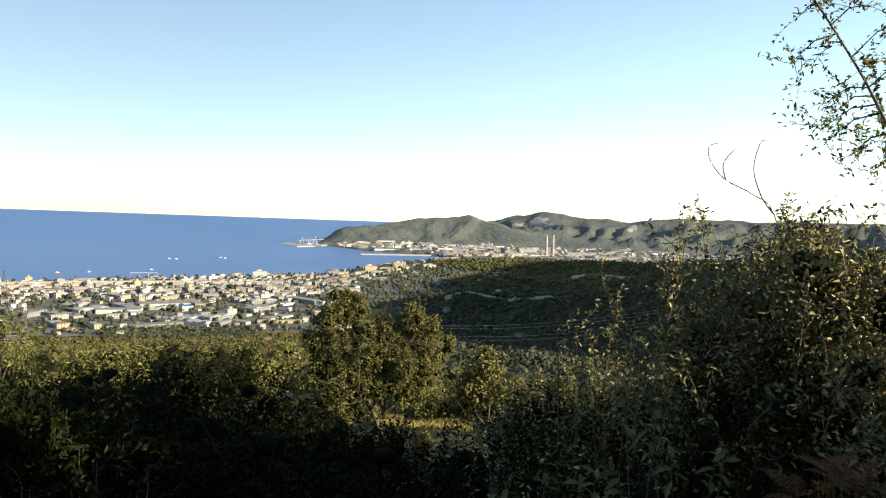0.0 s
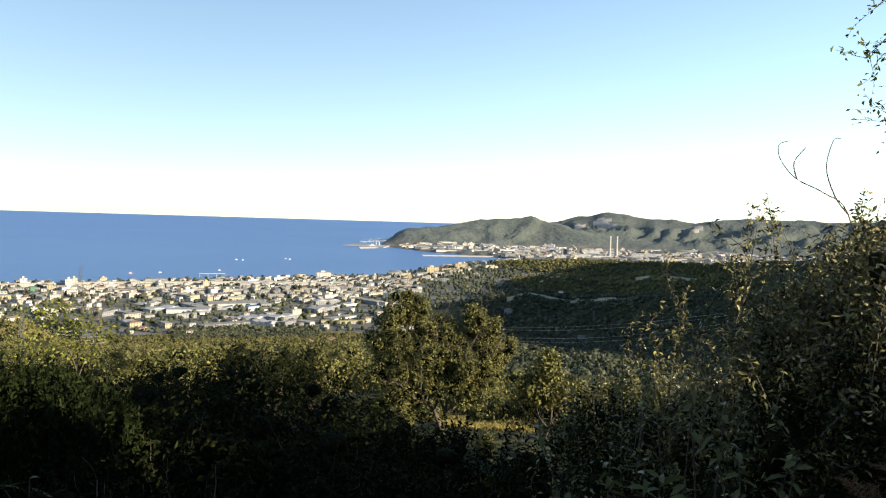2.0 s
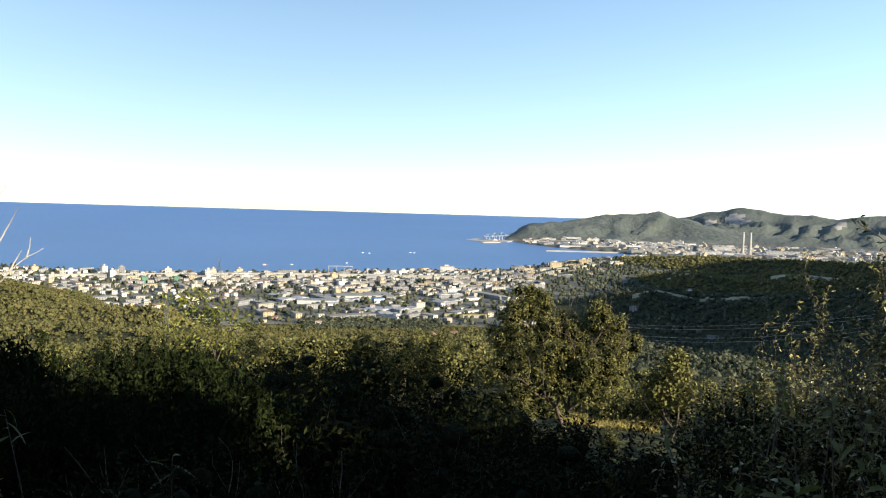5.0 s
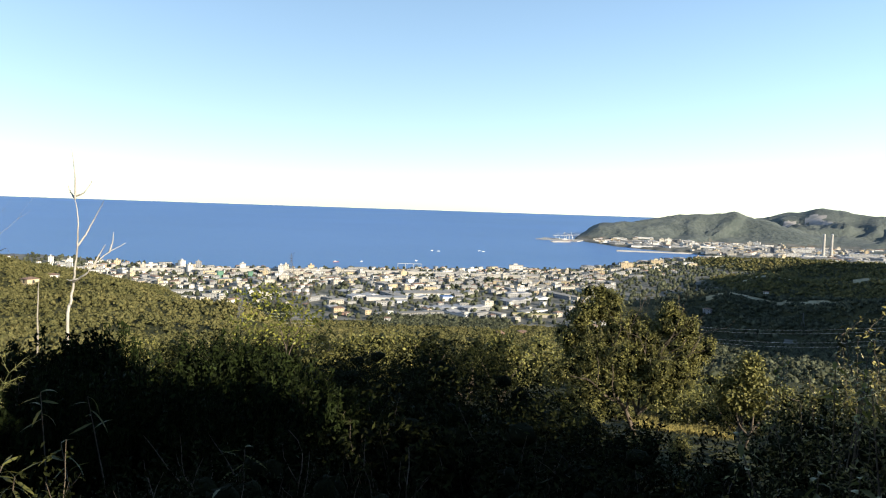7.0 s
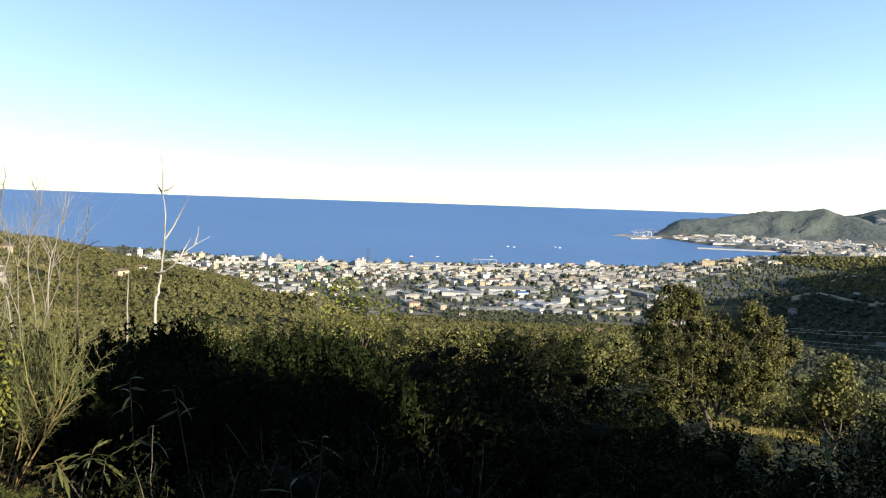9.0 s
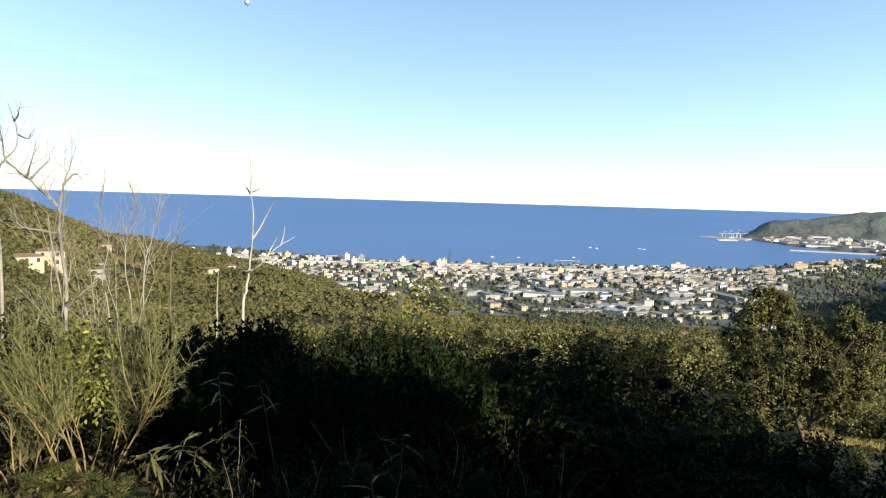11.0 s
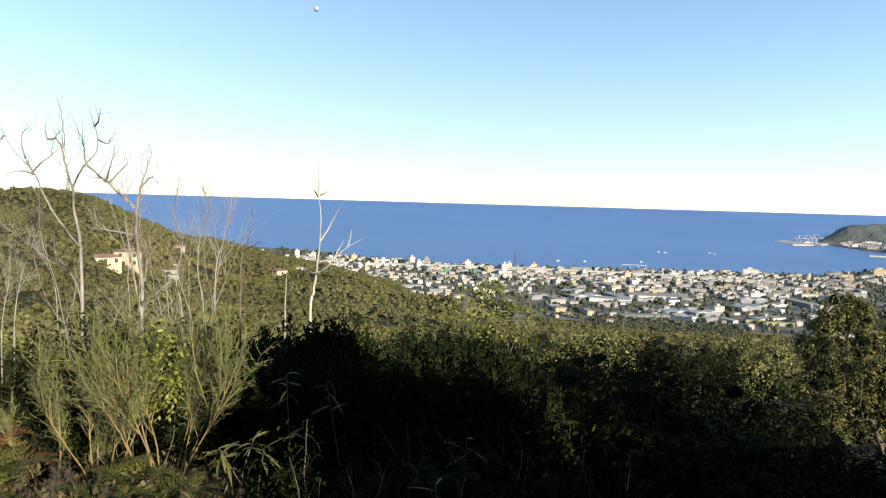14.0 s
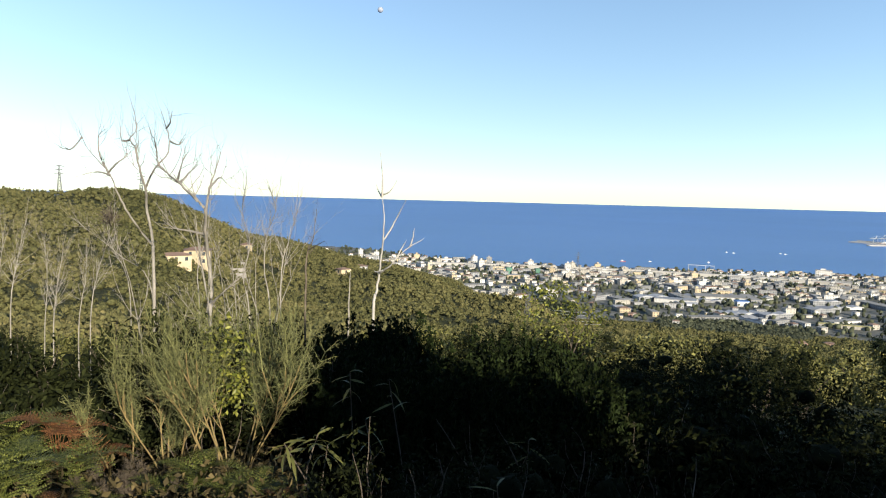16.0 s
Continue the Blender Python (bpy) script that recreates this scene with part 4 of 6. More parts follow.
# unseen trees added beside the path, placed to shade the foreground
# and behind the lens, added to block the sky light
for x, y, z, w in ((1.5, -4.6, 166.5, 4.0), (-2.6, -5.0, 167.5, 4.4), (-6.8, -5.4, 167.5, 4.4), (-11.0, -5.0, 166.5, 4.4), (-0.6, -8.4, 170.0, 5.0), (-5.4, -9.2, 170.5, 5.2), (-10.5, -9.6, 170.0, 5.2), (3.4, -8.0, 168.0, 4.4), (-15.0, -4.0, 166.0, 4.4),
                   (6.4, 0.6, 161.6, 2.2), (8.4, -0.3, 163.4, 2.6), (11.0, -0.9, 164.4, 2.8), (10.4, 1.0, 161.2, 2.6), (12.5, 1.2, 161.8, 3.0), (8.6, -1.3, 163.2, 1.8), (10.0, -7.0, 164.0, 1.7), (9.4, -4.9, 162.9, 1.7), (9.6, 3.9, 159.6, 2.0), (11.4, 4.8, 160.2, 2.2),
                   (8.6, 7.4, 162.8, 2.6), (9.6, 9.2, 163.2, 2.8), (10.4, 11.0, 165.4, 2.8), (11.4, 12.8, 166.4, 2.8), (12.6, 14.2, 166.6, 2.8), (14.6, 15.6, 167.0, 2.0), (11.2, 6.6, 163.6, 2.8), (12.4, 9.2, 164.0, 3.0)):
    r, az = math.hypot(x, y), math.degrees(math.atan2(-x, y))
    thicket_shrub(az, r, math.degrees(math.atan((z - EYE) / r)), w, g, 0.9, clumps=220, leaf=(0.15, 0.08), core=0.9, name="holm_oak", label="unseen holm oak added to block sun and sky light")
# leafy shoots that stand above the thicket
for az, r, lo, hi in ((-15.4, 8.0, -7, 0.3), (-10.2, 8.8, -10, -5.3), (-11.8, 8.0, -11, -7.2), (-19.4, 7.0, -4, 0.9), (-16.3, 7.6, -7, -2.0), (-21.0, 6.8, -3, 1.6)):
    top = tagged(new("leafy_shoot"), "upright leafy shoot rising out of the thicket", "shrub", "thicket")
    a, b = sight(az, -17, r), sight(az, hi, r)
    a.z = float(terrain(a.x, a.y)) - 0.1
    main = limb(a, b - a, (b - a).length, 0.016, g, 0.03, 12, 0.02, 0.15)
    twigs = [limb(main[k][0], Vector(g.normal(size=3)) * 0.9 + Vector((0, 0, 0.9)), g.uniform(0.14, 0.46) * (1.5 - k / 12), 0.004, g, 0.15, 4, 0.25, 0.3) for k in range(4, 12) for _ in range(int(g.integers(1, 4)))]
    v, f = tube([main] + twigs, 4)
    child("stem", smooth(mesh_of("stem", v, f, [M_BARK])), top)
    v, f = sprigs([main[7:]] + twigs, 0.013, 0.054, 0.020, g, 0.026)
    tagged(child("leaf_spray", mesh_of("leaf_spray", v, f, [M_DARKLEAF]), top), kind="stuff")


def flowing(pts, steps=5):
    """A smooth line through points."""
    out = []
    for k in range(len(pts) - 1):
        p0, p1, p2, p3 = pts[max(k - 1, 0)], pts[k], pts[k + 1], pts[min(k + 2, len(pts) - 1)]
        for j in range(steps):
            t = j / steps
            out.append(0.5 * ((2 * p1) + (p2 - p0) * t + (2 * p0 - 5 * p1 + 4 * p2 - p3) * t * t + (3 * p1 - p0 - 3 * p2 + p3) * t ** 3))
    return out + [pts[-1]]


def bough(name, label, category, mains, twig_spots, radius, r, g, bark, leaf_mat, leaf, reach, count, group=""):
    """A slender bough through given sight lines, with side twigs that carry leaves."""
    top = tagged(new(name), label, category, group)
    stems = []
    for line in mains:
        fine = flowing([sight(a, e, r + 0.1 * math.sin(2.7 * k)) for k, (a, e) in enumerate(line)])
        stems.append([(p, radius * (1 - 0.65 * k / len(fine))) for k, p in enumerate(fine)])
    twigs = []
    for (a, e) in twig_spots:
        c = sight(a, e, r)
        near = min((p for s in stems for p, _ in s), key=lambda p: (p - c).length)
        mid = near.lerp(c, 0.5) + Vector((0, 0, 0.05))
        twigs.append([(near, 0.007), (mid, 0.005), (c, 0.003)])
        for _ in range(count):
            start = mid.lerp(c, g.uniform(0.0, 1.1))
            twigs.append(limb(start, (c - near) + Vector(g.normal(size=3)) * 0.4, reach * g.uniform(0.6, 1.3), 0.0025, g, 0.2, 4, -0.02, 0.4))
    v, f = tube(stems + twigs, 5)
    child("branch", smooth(mesh_of("branch", v, f, [bark])), top)
    if leaf_mat:
        v, f = sprigs(twigs, 0.02, leaf[0], leaf[1], g, 0.02, 0.1)
        tagged(child("leaf_spray", mesh_of("leaf_spray", v, f, [leaf_mat]), top), kind="stuff")
    return top


bough("overhanging_tree", "slender tree leaning in with sparse small leaves against the sky", "tree", [[(-33.5, -20), (-32, -8), (-30.6, 0), (-29.0, 3.7), (-27.9, 5.6), (-26.6, 8.1), (-25.2, 10.4), (-23.5, 13.0), (-22.0, 15.2)]],
      [(-22.4, 9.3), (-24.0, 9.6), (-24.6, 6.8), (-25.1, 6.2), (-26.3, 5.0), (-27.2, 9.1), (-23.2, 12.4), (-24.7, 4.4), (-27.4, 2.6), (-24.6, 5.3), (-28.6, 8.5), (-28.5, 11.5), (-26.5, 12.5), (-26.0, 3.4), (-28.3, 3.6)], 0.016, 6.4, g, M_BARK, M_BRIGHT, (0.048, 0.019), 0.3, 5)
bough("bare_twig", "thin curling bare twig above the thicket", "twig", [[(-23.5, -6), (-21.9, -0.4), (-20.5, 0.9), (-18.8, 1.8), (-17.8, 3.0), (-17.65, 3.95), (-18.2, 4.2)], [(-18.8, 1.8), (-18.6, 2.85), (-19.25, 3.8)], [(-21.9, -0.4), (-21.1, 0.7), (-20.5, 2.5), (-20.8, 4.2), (-21.2, 4.35)]], [], 0.006, 6.3, g, M_BARK, None, None, 0, 0)


def bare_tree(name, label, lines, r, radius, g, bark=M_DEADWOOD, group="bare trees", twigs=3, size=0.5, foot=True):
    """A leafless tree: main limbs along given sight lines, finer forks grown from them."""
    top = tagged(new(name), label, "tree", group)
    stems, ends = [], []
    for i, line in enumerate(lines):
        rad = radius * (1.0 if i == 0 else 0.62)
        pts = [sight(a, e, r + 0.25 * math.sin(3.1 * i + k)) for k, (a, e) in enumerate(line)]
        if i and stems:
            pts[0] = min((p for p, _ in stems[0]), key=lambda p: (p - pts[0]).length).copy() if i < 2 else min((p for s in stems for p, _ in s), key=lambda p: (p - pts[0]).length).copy()
        elif foot:
            low = pts[0].copy()
            low.z = float(terrain(low.x, low.y)) - 0.15
            if low.z < pts[0].z:
                pts.insert(0, low)
        fine = [p + Vector(g.normal(size=3)) * rad * 0.14 for p in flowing(pts, 6)]
        n = len(fine) - 1
        path = [(p, max(rad * (1 - 0.82 * k / n), 0.004)) for k, p in enumerate(fine)]
        stems.append(path)
        for k in range(max(2, n // 2), n + 1):
            if g.uniform() < 0.75:
                ends.append((path[k][0], (path[k][0] - path[k - 1][0]).normalized(), path[k][1]))
    for p, d, rad in ends:
        for _ in range(twigs):
            more, _t = forks(p, d + Vector(g.normal(size=3)) * 0.6 + Vector((0, 0, 0.25)), size * g.uniform(0.4, 1.0), min(rad * 0.5, 0.012), g, 1, 0.7, 0.12, (1, 2), 0.14, 0.6, 0.3)
            stems += more
    for i in range(len(lines)):
        v, f = tube(stems[i:i + 1], 7)
        child("limb" if i else "trunk", smooth(mesh_of("limb" if i else "trunk", v, f, [bark])), top)
    if len(stems) > len(lines):
        v, f = tube(stems[len(lines):], 5)
        tagged(child("fine_twig", smooth(mesh_of("fine_twig", v, f, [bark])), top), kind="stuff")
    return top


g = np.random.default_rng(81)
bare_tree("dead_tree", "tall forked dead tree with bleached bark behind the broom",
          [[(57.2, -7.5), (57.3, -4.7), (57.6, -2.7), (57.7, -1.4), (58.1, 0.1), (58.3, 1.2), (58.6, 1.8), (58.2, 2.5), (58.5, 4.1)], [(57.6, -4.8), (58.6, -3.3), (59.4, -1.7), (59.8, -0.6), (60.5, 0.3), (61.2, 1.2), (61.6, 2.2)],
           [(59.8, -0.6), (60.6, -0.4), (61.5, -0.6)], [(61.2, 1.2), (62.1, 1.0), (62.8, 1.1)], [(59.9, -0.4), (60.4, 0.6), (60.5, 1.8), (60.1, 2.3)], [(59.7, -0.5), (59.4, 0.2), (58.9, 0.6), (58.8, 1.2)],
           [(58.4, 1.4), (59.1, 1.7), (59.2, 2.7)], [(57.7, -1.4), (57.1, -0.1), (56.3, 0.9), (56.2, 1.9), (56.4, 2.7), (56.7, 3.7)], [(56.3, 1.5), (55.6, 1.5), (55.3, 1.8)], [(56.4, 2.7), (56.1, 3.0), (56.0, 3.7)]], 11, 0.023, g, twigs=1, size=0.45)
bare_tree("dead_tree", "crooked dead tree with bleached bark and bare twigs",
          [[(53.6, -10.2), (53.5, -8.7), (53.7, -6.4), (53.9, -4.4), (53.9, -2.9), (54.4, -2.2), (55.4, -1.2), (56.3, -0.4), (56.9, 0.3), (57.0, 1.3), (57.2, 2.0)], [(53.9, -2.9), (53.7, -1.6), (53.3, -0.3), (52.9, 1.1)], [(55.4, -1.2), (55.0, -0.4), (54.4, 0.2)],
           [(55.7, -0.9), (55.5, -0.1), (55.2, 0.8)], [(53.9, -4.8), (55.0, -4.2), (55.9, -4.0), (56.6, -3.5)], [(53.6, -9.3), (52.6, -8.2), (51.1, -6.9)], [(53.5, -1.0), (53.0, -0.6), (52.5, -1.0)]], 10, 0.027, g, twigs=1, size=0.45)
bare_tree("white_dead_tree", "solitary white barkless dead tree with few broken limbs",
          [[(42.45, -9.6), (42.3, -8.4), (42.1, -7.0), (41.95, -5.5), (41.85, -4.0), (41.85, -2.7), (42.0, -1.7)],
           [(42.0, -1.7), (42.0, -0.1), (42.2, 1.5)],
           [(42.1, -1.6), (42.3, -1.2), (42.4, -0.8)],
           [(41.9, -1.7), (41.5, -1.3), (41.0, -0.5)],
           [(41.8, -4.5), (41.4, -4.0), (41.0, -3.2), (40.6, -2.4), (40.3, -1.8)],
           [(41.9, -7.1), (41.4, -6.5), (40.8, -5.8), (40.0, -5.1), (39.0, -4.5)],
           [(40.0, -5.1), (39.8, -4.5), (39.7, -3.8)],
           [(40.9, -5.9), (40.6, -5.3), (40.2, -4.6)],
           [(42.0, -7.2), (42.3, -6.9), (42.5, -6.8)]], 20, 0.040, g, M_WHITEWOOD, twigs=0)
bare_tree("dead_snag", "dark broken snag with a forked top", [[(47.2, -8.5), (47.1, -5.7), (46.7, -4.6), (46.5, -2.6)], [(47.1, -5.3), (45.9, -4.8)]], 12, 0.018, g, M_BARK, twigs=1, size=0.25)
bare_tree("bare_sapling", "thin upright bare stake-like sapling", [[(44.2, -10.0), (44.1, -6.9)]], 18, 0.03, g, M_DEADWOOD, twigs=0)
for line in ([(51.0, -10.0), (51.4, -7.4), (51.0, -5.0), (51.5, -3.0), (51.2, -0.8)], [(49.6, -10.0), (50.0, -7.0), (49.9, -4.6), (49.3, -2.8), (49.7, -1.2)], [(48.9, -9.6), (48.8, -6.4), (48.3, -4.6), (47.8, -2.7)], [(54.3, -9.9), (54.4, -6.7), (53.8, -4.4), (53.5, -1.3)]):
    bare_tree("bare_sapling", "thin grey leafless sapling behind the broom", [line], 8.5 + g.uniform(0, 2), 0.010, g, twigs=3, size=0.5)
for line in ([(63.8, -11.0), (63.6, -7.4), (63.7, -5.1)], [(63.3, -11.0), (63.1, -8.2), (62.7, -5.7)], [(61.8, -10.4), (61.4, -7.5), (61.3, -5.9)], [(65.7, -9.4), (65.3, -6.3), (64.8, -3.9)], [(61.1, -10.0), (60.6, -6.8), (59.9, -4.6)],
             [(58.7, -8.3), (59.7, -5.3), (60.2, -3.1)], [(57.3, -8.3), (59.4, -5.7), (61.7, -3.7)], [(66.6, -9.4), (66.2, -6.3), (66.0, -4.5)]):
    bare_tree("bare_sapling", "thin pale leafless sapling among the scrub", [line], 12 + g.uniform(0, 4), 0.012, g, twigs=4, size=0.6)
for k in range(10):
    top = tagged(new("bare_sapling"), "thin crooked leafless sapling behind the broom", "tree", "bare trees")
    az, r = g.uniform(48, 57), g.uniform(7.8, 10.5)
    p = on_land(az, r)
    h = EYE + r * math.tan(radians(g.uniform(-6.5, -2.2))) - p.z
    paths = forks((0, 0, -0.1), (g.normal() * 0.22, g.normal() * 0.22, 1), h, 0.011, g, 2, 0.5, 0.10, (4, 6), 0.13, 0.34, 0.3)[0]
    v, f = tube(paths, 5)
    child("trunk", smooth(mesh_of("trunk", v, f, [M_DEADWOOD])), top)
    top.matrix_world = Matrix.Translation(p)
sap = bare_tree("autumn_sapling", "half-bare sapling with sparse yellow-green leaves", [[(28.5, -12.6), (28.2, -9.5), (28.1, -6.0)], [(27.7, -13.0), (27.4, -9.5), (26.6, -7.1)], [(28.7, -11.9), (29.1, -9.6), (29.4, -8.0)]], 16, 0.02, g, M_BARK, twigs=1, size=0.4)
for az, el, s in ((31.0, -8.0, 0.32), (29.6, -7.9, 0.34), (28.2, -8.8, 0.36), (26.9, -9.4, 0.34), (29.3, -10.4, 0.5), (27.6, -10.8, 0.5), (31.2, -9.9, 0.4)):
    c = sight(az, el, 16)
    pts = np.array(c) + g.normal(size=(120, 3)) * s * 0.5 * [1, 1, 0.7]
    v, f = leaves(pts, g.normal(size=(120, 3)) + [0, 0, 0.5], 0.085, 0.045, g)
    tagged(child("leaf_clump", mesh_of("leaf_clump", v, f, [M_BRIGHT]), sap), kind="stuff")


# a dark tangle caught in the twigs of the first dead tree
top = tagged(new("twig_tangle"), "dark tangle of dry twigs caught in a dead tree", "twigs")
c = sight(59.9, -3.25, 10.9)
v, f = tube([limb(c + Vector(g.normal(size=3)) * 0.035, Vector(g.normal(size=3)), g.uniform(0.1, 0.2), 0.005, g, 0.5, 5, 0.0, 0.5) for _ in range(70)], 3)
tagged(child("twig_mass", mesh_of("twig_mass", v, f, [M_BARK]), top), kind="stuff")


# the broom in front of the dead trees: tan stems that fork into plumes of green spiky rods
def broom(name, label, p, height, reach, g, stems=11, wood_mat=M_TWIG, rod_mat=M_BROOM, rods_per=3, thick=1.0):
    top = tagged(new(name), label, "shrub")
    rods = []
    for k in range(stems):
        a = 6.28 * (k + g.uniform(-0.3, 0.3)) / stems
        out = g.uniform(0.25, 1.0) * reach / height
        d = Vector((math.cos(a) * out * 1.1, math.sin(a) * out * 1.1, 1))
        main = limb((math.cos(a) * 0.05, math.sin(a) * 0.05, -0.08), d, height * g.uniform(0.5, 0.68), 0.0085 * thick, g, 0.10, 8, 0.03, 0.5)
        wood = [main]
        for i in (5, 6, 7, 8):
            way = (main[i][0] - main[i - 1][0]).normalized()
            for _ in range(1 if i < 7 else 2):
                second = limb(main[i][0], way + Vector(g.normal(size=3)) * 0.38 + Vector((0, 0, 0.15)), height * g.uniform(0.26, 0.46), 0.0048 * thick, g, 0.08, 7, 0.08, 0.4)
                wood.append(second[:4])
                rods.append(second[3:])
                for j in range(1, 8):
                    along = (second[j][0] - second[j - 1][0]).normalized()
                    for _ in range(rods_per):
                        third = limb(second[j][0], along + Vector(g.normal(size=3)) * 0.55, height * g.uniform(0.05, 0.14), 0.0021, g, 0.10, 4, 0.05, 0.5)
                        rods.append(third)
                        for q in range(1, 5):
                            ahead = (third[q][0] - third[q - 1][0]).normalized()
                            for _ in range(2):
                                rods.append(limb(third[q][0], ahead * 0.5 + Vector(g.normal(size=3)) * 0.7, g.uniform(0.018, 0.045), 0.0016, g, 0.05, 1, 0.0, 0.4))
        v, f = tube(wood, 5)
        child("stem", smooth(mesh_of("stem", v, f, [wood_mat])), top)
    v, f = tube(rods, 3)
    tagged(child("green_rod", mesh_of("green_rod", v, f, [rod_mat]), top, "thin spiky leafless rods"), kind="stuff")
    top.matrix_world = Matrix.Translation(p)
    return top


g = np.random.default_rng(91)
tall = "tall wiry broom bush with green rods and tan stems"
broom("broom_bush", tall, on_land(52.1, 6.0), 1.42, 1.0, g, 9)
broom("broom_bush", tall, on_land(56.0, 6.3), 1.30, 0.7, g, 5)
broom("broom_bush", "low wiry broom bush half dried out", on_land(58.8, 6.6), 0.85, 0.45, g, 3)
M_DRYTWIG = mottled("dry_grey_twigs", (0.035, 0.027, 0.017), (0.10, 0.076, 0.05), 8, 60, 0.85, 0.3, 0.004)
for az, r, h in ((57.6, 5.6, 0.30), (60.0, 5.8, 0.36)):
    broom("dead_brush", "low tangle of dry brown twigs beside the ferns", on_land(az, r), h, 0.4, g, 6, M_DRYTWIG, M_DRYTWIG, 1, 0.6)
lit = [(Vector(c), (k, k, k * 1.3)) for *c, k in ((0, 0, 1.22, 0.09), (0.12, 0, 1.02, 0.13), (-0.12, 0, 0.98, 0.12), (0.02, 0.05, 0.8, 0.16), (0.16, 0, 0.7, 0.11), (-0.1, 0, 0.6, 0.1))]
b = shrub("laurel_shrub", "bright yellow-green leafy shrub inside the broom", 1.2, 0.50, M_BRIGHT, g, (0.045, 0.024), 80, 7, 0.05, lobes=lit, core=0, stem=0.006)
b.matrix_world = upright(on_land(52.9, 6.2))


# tree heath: upright feathery tips
def heath(p, height, width, g):
    top = tagged(new("tree_heath"), "dark feathery tree heath bush with upright tips", "shrub", "heath bushes")
    pts, nor = [], []
    stems = []
    for k in range(int(54 * width)):
        a, q = g.uniform(0, 6.28), g.uniform() ** 0.5
        h = height * (1 - 0.22 * q * q) * g.uniform(0.80, 1.0)
        root = Vector((math.cos(a) * q * width * 0.25, math.sin(a) * q * width * 0.25, -0.1))
        tip = Vector((math.cos(a) * q * width * 0.5, math.sin(a) * q * width * 0.5, h))
        stems.append([(root, 0.010), (root.lerp(tip, 0.5) + Vector(g.normal(size=3)) * 0.05, 0.007), (tip, 0.003)])
        n = 112
        t = 1 - 0.72 * g.uniform(0, 1, n) ** 1.35
        c = np.array(root)[None] * (1 - t[:, None]) + np.array(tip)[None] * t[:, None]
        rad = 0.115 * (1.04 - t[:, None]) ** 0.35 * (0.8 + 0.2 * math.sin(k))
        pts.append(c + g.normal(size=(n, 3)) * rad * [0.6, 0.6, 0.4])
        nor.append(g.normal(size=(n, 3)) * [1, 1, 0.25])
    pts, nor = np.concatenate(pts), np.concatenate(nor)
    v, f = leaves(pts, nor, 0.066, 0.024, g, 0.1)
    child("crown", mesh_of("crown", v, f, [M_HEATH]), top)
    v, f = tube(stems, 4)
    # heath stems in the same near-black, inner shade put into the colour
    child("stem", smooth(mesh_of("stem", v, f, [M_CORE])), top)
    top.matrix_world = Matrix.Translation(p)


g = np.random.default_rng(95)
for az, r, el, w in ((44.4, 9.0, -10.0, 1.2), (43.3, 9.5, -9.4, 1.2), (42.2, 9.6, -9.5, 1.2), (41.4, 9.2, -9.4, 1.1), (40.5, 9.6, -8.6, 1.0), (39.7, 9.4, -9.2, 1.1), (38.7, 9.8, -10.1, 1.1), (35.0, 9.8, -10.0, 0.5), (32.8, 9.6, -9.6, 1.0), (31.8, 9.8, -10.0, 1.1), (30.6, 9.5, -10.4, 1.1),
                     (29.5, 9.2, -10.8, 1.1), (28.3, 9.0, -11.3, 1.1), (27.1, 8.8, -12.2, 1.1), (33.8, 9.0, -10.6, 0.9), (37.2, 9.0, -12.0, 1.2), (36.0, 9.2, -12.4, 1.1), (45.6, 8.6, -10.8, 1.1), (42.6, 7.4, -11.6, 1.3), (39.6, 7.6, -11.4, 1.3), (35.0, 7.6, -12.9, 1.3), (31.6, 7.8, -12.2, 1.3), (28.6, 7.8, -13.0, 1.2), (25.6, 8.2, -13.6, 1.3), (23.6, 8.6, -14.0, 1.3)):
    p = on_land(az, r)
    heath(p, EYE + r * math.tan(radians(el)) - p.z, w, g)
# understorey with near-black leaves: deep shade put into the colour
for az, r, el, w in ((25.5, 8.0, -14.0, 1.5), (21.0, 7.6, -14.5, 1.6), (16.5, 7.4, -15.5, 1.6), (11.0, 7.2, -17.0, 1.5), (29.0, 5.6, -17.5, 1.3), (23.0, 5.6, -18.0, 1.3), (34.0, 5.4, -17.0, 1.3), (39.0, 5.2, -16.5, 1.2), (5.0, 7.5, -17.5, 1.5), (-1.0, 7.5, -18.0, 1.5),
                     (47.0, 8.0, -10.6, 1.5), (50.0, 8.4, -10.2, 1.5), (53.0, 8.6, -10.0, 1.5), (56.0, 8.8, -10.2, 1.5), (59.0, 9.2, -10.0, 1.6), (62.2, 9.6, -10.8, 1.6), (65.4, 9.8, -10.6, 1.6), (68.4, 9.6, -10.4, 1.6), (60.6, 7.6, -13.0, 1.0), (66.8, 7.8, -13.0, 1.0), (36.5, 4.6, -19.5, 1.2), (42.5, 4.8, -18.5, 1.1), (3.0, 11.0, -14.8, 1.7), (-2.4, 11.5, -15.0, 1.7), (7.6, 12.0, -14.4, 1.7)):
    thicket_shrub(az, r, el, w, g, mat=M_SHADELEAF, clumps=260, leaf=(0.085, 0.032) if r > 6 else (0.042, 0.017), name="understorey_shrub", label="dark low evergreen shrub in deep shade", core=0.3)


